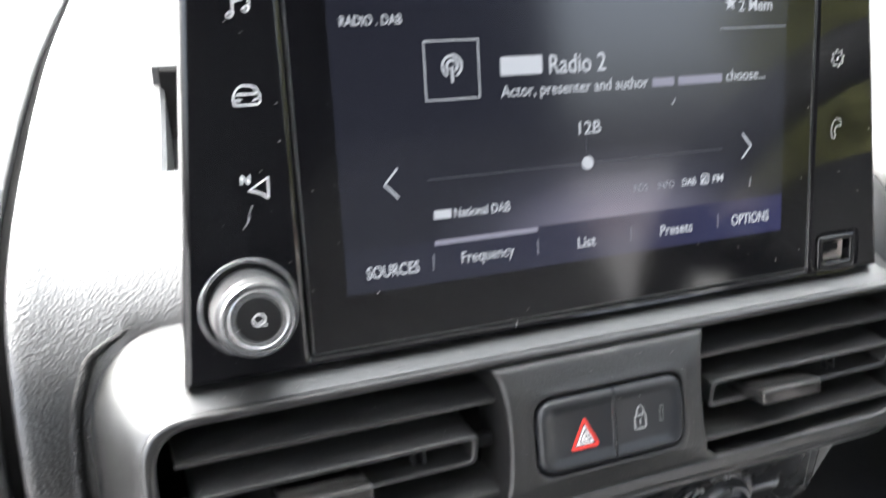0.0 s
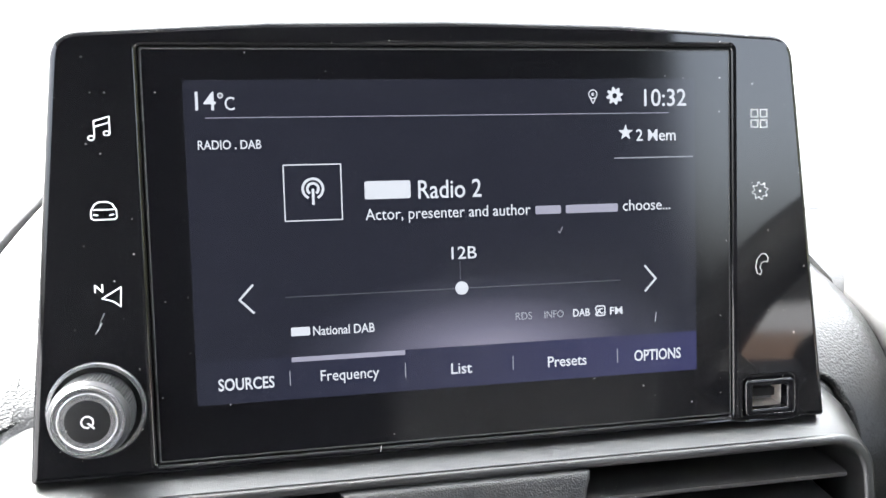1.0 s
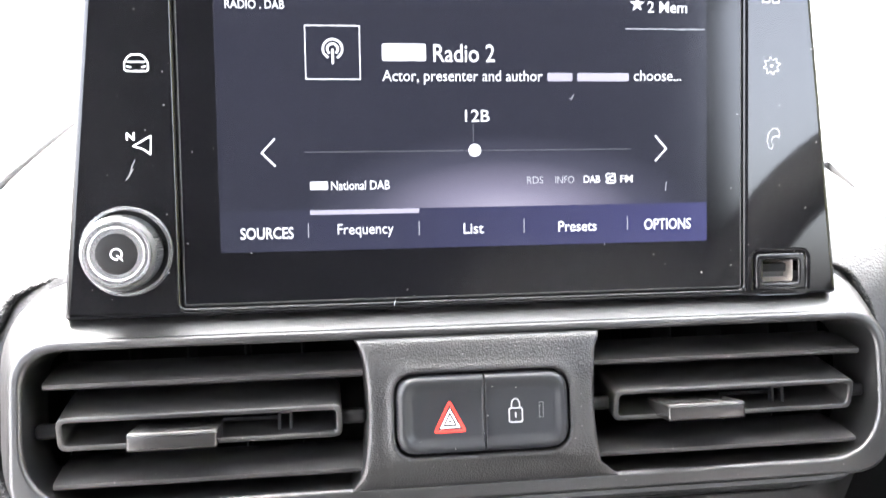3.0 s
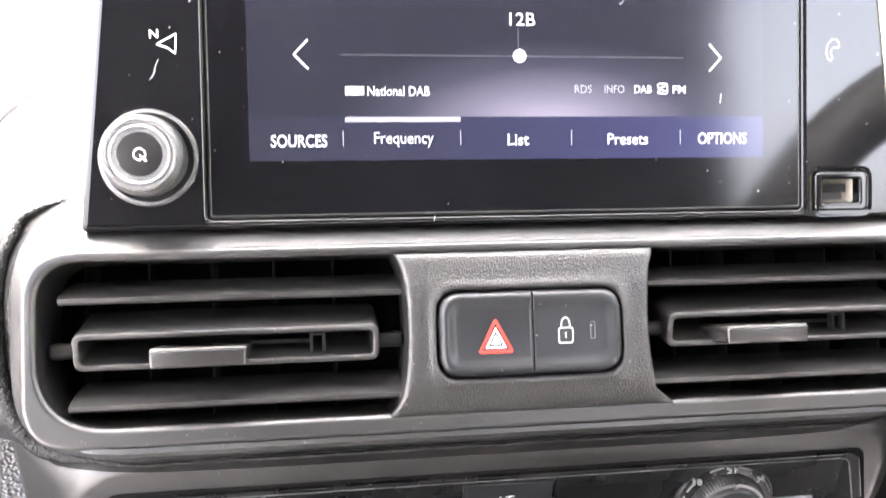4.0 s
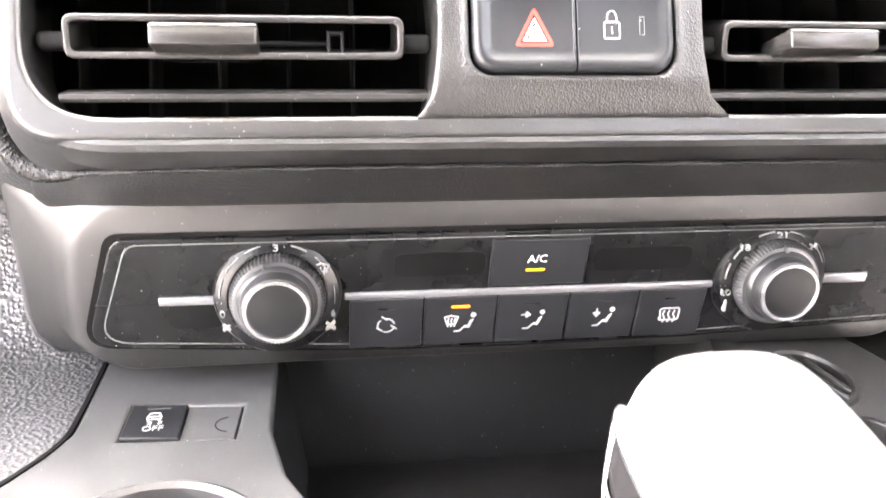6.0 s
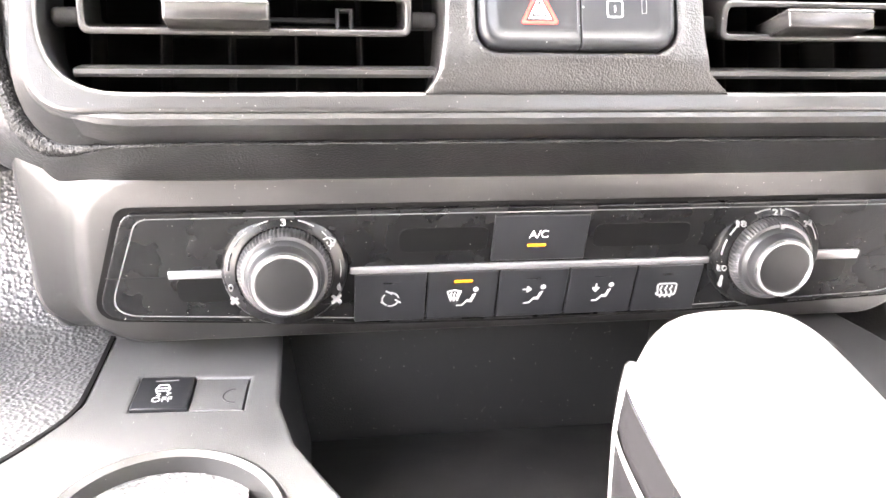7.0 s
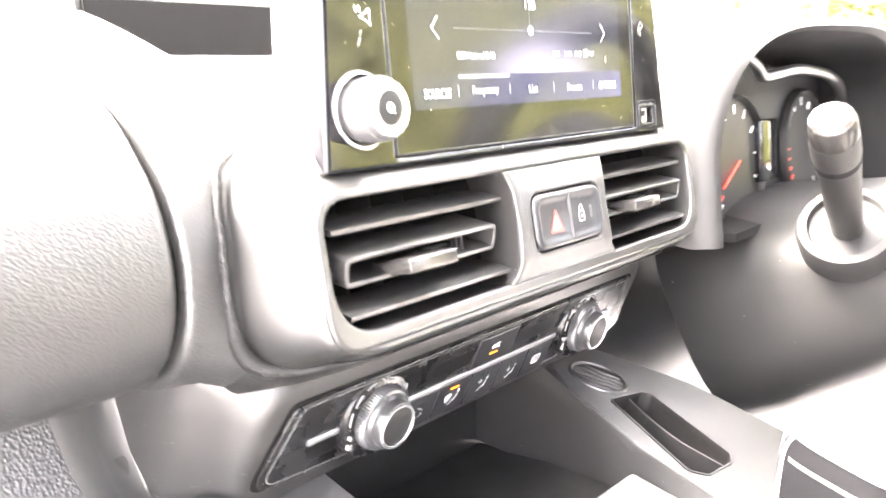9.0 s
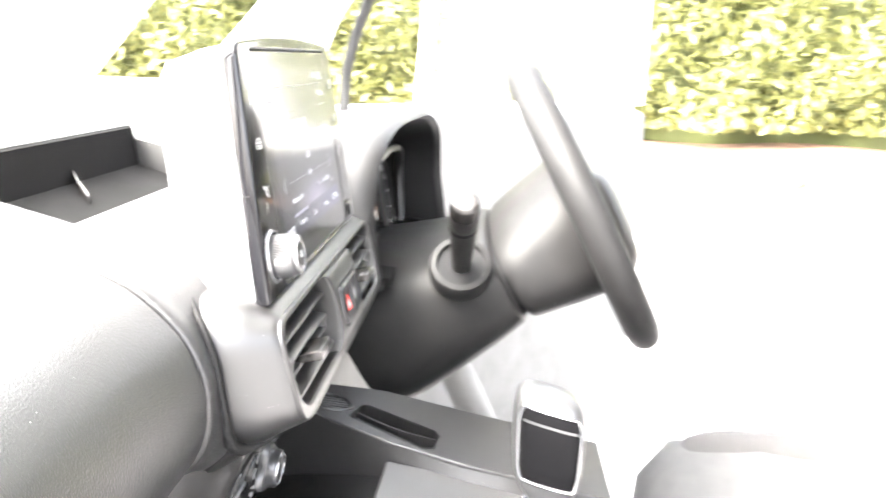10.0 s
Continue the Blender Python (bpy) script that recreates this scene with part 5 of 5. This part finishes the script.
def build_column():
    c = thing("steering_column", W, "dark plastic steering column shroud", "steering column")

    def slab(y, w, zt, zb, p=3.0, n=40):
        out = []
        for k in range(n):
            a = 2 * math.pi * k / n
            ca, sa = math.cos(a), math.sin(a)
            h, m = (zt - zb) / 2, (zt + zb) / 2
            out.append((w * abs(ca) ** (2 / p) * (1 if ca > 0 else -1), y, m + h * abs(sa) ** (2 / p) * (1 if sa > 0 else -1)))
        return out

    part("lower_shroud", loft([slab(y, w, a, b) for y, w, a, b in ((0.116, 0.138, 0.03, -0.07), (0.12, 0.144, 0.034, -0.074), (0.135, 0.144, 0.038, -0.078), (0.16, 0.141, 0.045, -0.084), (0.2, 0.138, 0.06, -0.092), (0.25, 0.136, 0.08, -0.1), (0.29, 0.132, 0.092, -0.1))], angle=50), COLUMN, c, "smooth dark lower shroud")
    part("gap", loft([slab(y, 0.126, 0.02, -0.066) for y in (0.09, 0.125)]), DARK, c)
    part("hub_cover", loft([slab(y, w, a, b, 2.6) for y, w, a, b in ((0.0, 0.11, 0.06, -0.1), (0.03, 0.118, 0.055, -0.096), (0.06, 0.127, 0.048, -0.09), (0.09, 0.134, 0.04, -0.083), (0.107, 0.137, 0.034, -0.079), (0.111, 0.135, 0.031, -0.076))], angle=50), COLUMN, c, "cover behind the wheel")


build_column()


def build_stalk():
    a, b = D @ Vector((0.2257, -0.080, -0.128)), D @ Vector((0.1436, -0.0954, -0.0535))
    axis = (b - a).normalized()
    m = Matrix.Translation(a) @ axis.to_track_quat("-Y", "Z").to_matrix().to_4x4()
    s = thing("indicator_stalk", m, "dark control stalk with a pale ringed tip", "control stalk")
    part("ring_base", lathe([(30, 18), (31, 2), (29, -3), (24, -4), (22.4, 1)], 56), COLUMN, s, "round socket on the shroud")
    part("socket_well", lathe([(22.8, 0.5), (20, 13), (2, 15)], 48), DARK, s, "dark well inside the socket")
    part("arm", lathe([(9, 14), (10, -10), (11, -30), (12, -55), (12.8, -70)], 40), MATT, s, "dark tapered arm")
    part("band", lathe([(13, -69.5), (13.2, -74), (12.6, -74.5)], 40), DARK, s)
    part("switch_ring", lathe([(13, -74), (13.6, -78), (13.6, -92), (13, -94)], 96, (1, 2, 0.3)), MATT, s, "ribbed light switch ring")
    part("tip", lathe([(13.2, -93), (13.2, -104), (12.0, -108), (9.5, -110), (1, -110.5)], 40), TAB, s, "grey end cap")


build_stalk()


def build_wheel():
    w = thing("steering_wheel", Matrix.Translation((0.352, -0.223, 1.229)) @ Matrix.Rotation(radians(-28.4), 4, "X"), "dark leather steering wheel seen from its side", "steering wheel")
    pts = []
    for k in range(72):
        a = 2 * math.pi * k / 72
        z = 0.15 * math.sin(a)
        pts.append((0.16 * math.cos(a), 0, max(z, -0.142 - 0.004 * (1 - abs(math.cos(a))))))
    part("rim", tube(pts, 0.0165, 14, True, 1.15), LEATHER, w, "leather covered rim")
    part("airbag_cover", loft([[(x * k, y, z * k - 0.01) for x, z in rounded([(-0.075, -0.07), (0.075, -0.07), (0.085, 0.05), (-0.085, 0.05)], 0.03, 6)] for y, k in ((0.03, 0.9), (0.0, 1.0), (-0.02, 0.97), (-0.032, 0.8), (-0.036, 0.4))], angle=60), MATT, w, "dark padded airbag cover")
    for s in (-1, 1):
        part("spoke", loft([[(s * x, y0 + dy, z0 + dz) for dy, dz in ((-0.008, 0.016), (0.01, 0.014), (0.01, -0.014), (-0.008, -0.016))] for x, y0, z0 in ((0.07, 0.0, 0.005), (0.12, 0.004, 0.01), (0.154, 0.0, 0.012))]), SURROUND, w, "satin side spoke")
    part("spoke", loft([[(x * k, y, z) for x, y in ((-0.02, -0.008), (0.02, -0.008), (0.02, 0.01), (-0.02, 0.01))] for z, k in ((-0.06, 1.2), (-0.1, 1.0), (-0.14, 0.9))]), SURROUND, w, "satin lower spoke")


build_wheel()


# ---- driver's seat ----
def build_seat():
    s = thing("driver_seat", Matrix.Translation((0.38, -0.62, 0.5)), "grey fabric driver seat", "seat")

    def ring_at(y, w, zt, zb, bulge):
        top = [(-w, zb), (-w - 0.01, (zt + zb) / 2), (-w + 0.01, zt + bulge), (-w * 0.75, zt + bulge * 1.1), (-w * 0.5, zt + 0.005), (0, zt), (w * 0.5, zt + 0.005), (w * 0.75, zt + bulge * 1.1), (w - 0.01, zt + bulge), (w + 0.01, (zt + zb) / 2), (w, zb)]
        return [(x, y, z) for x, z in top]

    part("cushion", loft([ring_at(y, w, a, b, g) for y, w, a, b, g in ((0.27, 0.2, 0.24, 0.18, 0.0), (0.265, 0.23, 0.29, 0.14, 0.005), (0.22, 0.245, 0.325, 0.12, 0.02), (0.1, 0.25, 0.32, 0.12, 0.035), (-0.1, 0.25, 0.3, 0.12, 0.045), (-0.28, 0.25, 0.29, 0.12, 0.05))], angle=70), FABRIC, s, "padded seat cushion with side bolsters")
    part("backrest", loft([[(x, y + (z - 0.3) * -0.35 - 0.32, z) for x, y in rounded([(-w, -0.05), (w, -0.05), (w * 1.02, 0.07), (w * 0.7, 0.06), (-w * 0.7, 0.06), (-w * 1.02, 0.07)], 0.02, 4)] for z, w in ((0.26, 0.24), (0.4, 0.26), (0.6, 0.26), (0.8, 0.22), (0.88, 0.15))], angle=70), BOLSTER, s, "padded backrest")
    for x in (-0.215, 0.215):
        part("bolster", tube([tuple(v) for v in spline([(x, 0.2, 0.315), (x, 0.16, 0.335), (x, 0.0, 0.335), (x, -0.2, 0.33), (x, -0.27, 0.31)], 14)], [0.012, 0.026, 0.032, 0.034, 0.036, 0.037, 0.038, 0.038, 0.038, 0.038, 0.038, 0.036, 0.032, 0.02], 14), BOLSTER, s, "mid grey side bolster")
    part("seat_base", rbox(-200, 200, -280, 200, 0, 130, 15), COARSE, s, "dark seat base")


build_seat()


# ---- cab shell ----
def solid(name, mesh, mat, label, category="wall"):
    return tagged(part(name, mesh, mat, None), label, category, kind="structure")


solid("floor", rbox(-780, 780, -1400, 500, 420, 470, 10), CARPET, "dark carpeted cab floor", "floor")
solid("ceiling", rbox(-720, 720, -1400, -220, 1960, 2000, 10), HEADLINER, "pale grey headlining of the cab", "ceiling")
solid("wall_rear", rbox(-780, 780, -1440, -1400, 420, 2000, 5), BULKHEAD, "plain bulkhead behind the seats")
solid("wall_bulkhead", rbox(-780, 780, 560, 600, 300, 1200, 5), DARK, "dark bulkhead under the windscreen")


def side_panel(x):
    q = x * 1000
    solid("wall_side_rear", rbox(q - 25, q + 25, -1400, -1340, 420, 1980, 8), BULKHEAD, "plain rear side panel and pillar")
    solid("trim_sill", rbox(q - 40, q + 40, -1340, 560, 380, 480, 12), TRIM, "grey door sill trim", "sill")
    solid("trim_roof_rail", rbox(q - 40, q + 40, -1340, -200, 1900, 1985, 15), HEADLINER, "roof rail over the door", "trim")
    solid("trim_kick_panel", rbox(q - 30, q + 30, 180, 560, 420, 1330, 20), TRIM, "grey kick panel beside the footwell", "trim")
    s = 1 if x > 0 else -1
    pillar = [(x, 0.30, 1.31), (x - s * 0.01, 0.22, 1.4), (x - s * 0.03, 0.05, 1.6), (x - s * 0.06, -0.2, 1.93)]
    solid("trim_windscreen_pillar", tube(pillar, [0.05, 0.045, 0.042, 0.045], 12), HEADLINER, "grey windscreen pillar trim", "pillar")
    front = [(x + s * 0.02, 0.58, 1.3), (x - s * 0.01, 0.4, 1.5), (x - s * 0.06, -0.15, 1.95)]
    seal = [(x + s * 0.04, 0.115, 1.29), (x + s * 0.04, 0.11, 1.36), (x + s * 0.035, 0.085, 1.44), (x + s * 0.025, 0.03, 1.56), (x + s * 0.005, -0.1, 1.78), (x - s * 0.03, -0.22, 1.93)]
    solid("trim_door_seal", tube(spline(seal, 24), 0.009, 10), SEAL, "black rubber door seal", "seal")
    low = [(x, 0.115, 1.29), (x, 0.06, 1.12), (x, -0.06, 0.92), (x, -0.15, 0.74), (x, -0.22, 0.6), (x, -0.36, 0.47)]
    solid("trim_aperture_edge", tube(spline(low, 24), 0.028, 12), TRIM, "pale lower door aperture trim", "trim")
    solid("trim_front_pillar", tube(front, 0.035, 12), PAINT, "white painted front pillar", "pillar")


side_panel(-0.76)
side_panel(0.76)
screen_pane = solid("window_windscreen", faces_mesh([(-0.74, 0.6, 1.3), (0.74, 0.6, 1.3), (0.7, -0.2, 1.965), (-0.7, -0.2, 1.965), (-0.74, 0.604, 1.303), (0.74, 0.604, 1.303), (0.7, -0.196, 1.968), (-0.7, -0.196, 1.968)], [(0, 1, 2, 3), (4, 5, 6, 7), (0, 1, 5, 4), (2, 3, 7, 6), (1, 2, 6, 5), (0, 3, 7, 4)], False), VEILED_PANE, "clear windscreen with a pale veil for glare", "window")
screen_pane.visible_shadow = False


def build_door():
    """The driver's door, swung wide open."""
    d = thing("driver_door", Matrix.Translation((0.82, 0.2, 0)) @ Matrix.Rotation(radians(48), 4, "Z"), "white van driver door standing wide open", "car door")
    part("outer_skin", rbox(45, 75, -1060, 0, 480, 1290, 15), PAINT, d, "white painted outer skin")
    part("door_card", rbox(-10, 45, -1030, -20, 500, 1270, 20), TRIM, d, "light grey inner card")
    part("armrest", rbox(-50, -8, -800, -250, 950, 1010, 15), MATT, d, "dark armrest and pull")
    fr = [(0.05, -0.02, 1.28), (0.05, -0.1, 1.45), (0.045, -0.45, 1.86), (0.04, -0.6, 1.9), (0.04, -1.0, 1.9), (0.045, -1.04, 1.86), (0.05, -1.05, 1.28)]
    part("window_frame", tube(fr, 0.028, 10), PAINT, d, "white window frame")
    part("quarter_bar", tube([(0.05, -0.33, 1.29), (0.046, -0.36, 1.74)], 0.014, 8), PAINT, d, "white quarter light bar")
    p = part("pane", rbox(46, 50, -1030, -340, 1280, 1880, 1), PANE, d, "clear door glass")
    p.visible_shadow = False


build_door()

# ---- outside ----
solid("ground", rbox(-400000, 400000, -400000, 400000, -200, 0, 0), ROAD, "pale worn tarmac", "ground")
solid("ground_soil_bed", loft([[(9.3, y, 0.004), (9.6, y, 0.16), (10.2, y, 0.4), (13, y, 0.5), (13, y, 0.0)] for y in (-40, 12)]), SOIL, "brown soil bed under the hedge", "soil")


def build_stone(m, seed):
    s = thing("kerb_stone", m, "long whitewashed stone edging the soil bed", "stone", "kerb stones")
    rng = random.Random(seed)
    rings = []
    for k in range(9):
        x = -0.95 + 1.9 * k / 8
        e = 1 - abs(k - 4) ** 4 / 330
        rings.append([(x + rng.uniform(-0.03, 0.03), 0.17 * e * math.cos(a) + rng.uniform(-0.015, 0.015), 0.13 + 0.17 * e * math.sin(a) + rng.uniform(-0.015, 0.015)) for a in (2 * math.pi * i / 12 for i in range(12))])
    part("rock", loft(rings, angle=60), STONE, s)


for k in range(8):
    build_stone(Matrix.Translation((9.5, -13.3 + 2.12 * k, 0)) @ Matrix.Rotation(radians(90 + (k * 37) % 5 - 2), 4, "Z"), k)


def leaves(name, count, place, size, mat, label, category, seed):
    """A mass of small leaf blades at places given by a function of a random generator."""
    rng = np.random.default_rng(seed)
    p, nrm = place(rng, count)
    a = rng.normal(size=(count, 3)) + nrm * 0.8
    a /= np.linalg.norm(a, axis=1)[:, None]
    u = np.cross(a, rng.normal(size=(count, 3)))
    u /= np.linalg.norm(u, axis=1)[:, None]
    v = np.cross(a, u)
    s = rng.uniform(size[0], size[1], count)[:, None]
    pts = np.stack([p - u * s, p + v * s * 0.45, p + u * s, p - v * s * 0.45], 1).reshape(-1, 3)
    me = bpy.data.meshes.new(name)
    me.from_pydata(pts.tolist(), [], np.arange(count * 4).reshape(-1, 4).tolist())
    me.materials.append(mat)
    return tagged(new(name, me), label, category, kind="stuff")


def hedge_place(rng, n):
    y = rng.uniform(-12.5, 12, n)
    z = 0.62 + 6.1 * rng.uniform(0, 1, n) ** 1.25
    bump = 0.35 * np.sin(y * 2.1 + 1.3 * np.sin(z * 2.2)) + 0.25 * np.sin(y * 5.3 + z * 4.1) + 0.2 * np.sin(z * 5.0 - y * 1.7)
    x = 10.5 + 0.12 * z - 0.6 * bump + rng.normal(0, 0.14, n)
    return np.stack([x, y, z], 1), np.tile([-0.8, 0, 0.5], (n, 1))


leaves("hedge", 70000, hedge_place, (0.04, 0.09), LEAF, "tall sunlit yellow-green hedge across the road", "hedge", 3)
# Dark sheet behind the leaves, put in as the shade between them.
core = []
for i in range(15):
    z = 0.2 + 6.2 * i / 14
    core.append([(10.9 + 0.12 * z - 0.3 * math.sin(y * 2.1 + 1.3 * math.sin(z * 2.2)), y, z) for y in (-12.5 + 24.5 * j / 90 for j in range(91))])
tagged(part("hedge_shade", loft(core, caps=False, closed=False), INNER_SHADE, None), "dark sheet standing for the shade inside the hedge", "hedge", kind="stuff")


def tree_place(rng, n):
    x = rng.uniform(8, 24, n)
    z = rng.uniform(1.2, 6.5, n)
    lump = 0.6 * np.sin(x * 1.3) + 0.5 * np.sin(x * 2.7 + z)
    y = 24 + rng.normal(0, 0.5, n) + lump
    keep = z < 3.2 + 1.6 * np.sin(x * 0.7) + 1.1 * np.sin(x * 1.9 + 1) + 0.08 * x
    z = np.where(keep, z, rng.uniform(0.6, 2.5, n))
    return np.stack([x, y, z], 1), np.tile([0, -0.8, 0.5], (n, 1))


leaves("far_bushes", 9000, tree_place, (0.12, 0.3), FAR_LEAF, "distant green bushes beyond the windscreen, paled for haze", "bushes", 5)


def build_car(m, paint, label):
    c = thing("parked_car", m, label, "car")
    hull = [(-2.1, 0.55), (-2.0, 0.9), (-1.2, 0.98), (-0.5, 1.42), (0.9, 1.45), (1.6, 1.02), (2.1, 0.92), (2.15, 0.5), (2.0, 0.3), (-2.0, 0.3)]
    part("body", loft([[(x, y, z) for x, z in rounded(hull, 0.12, 4)] for y in (-0.85, 0.85)]), paint, c)
    part("side_glass", loft([[(x, y, z) for x, z in rounded([(-1.0, 1.0), (-0.42, 1.37), (0.85, 1.39), (1.4, 1.02)], 0.06, 3)] for y in (-0.86, 0.86)]), CAR_GLASS, c, "side glass paled for glare")
    for x in (-1.3, 1.35):
        for y in (-0.78, 0.78):
            w = part("wheel", lathe([(310, -100), (320, -60), (320, 60), (310, 100)], 28), DARK, c, "", pose(x, y, 0.32))
            part("rim", lathe([(200, -104), (190, -108), (10, -106)], 20), CAR_SILVER, w)


build_car(Matrix.Translation((13.2, 19.5, 0)) @ Matrix.Rotation(radians(20), 4, "Z"), CAR_GREEN, "pale green car parked across the road")
build_car(Matrix.Translation((-7.4, 18.0, 0)) @ Matrix.Rotation(radians(-10), 4, "Z"), CAR_SILVER, "silver car parked beyond the windscreen")
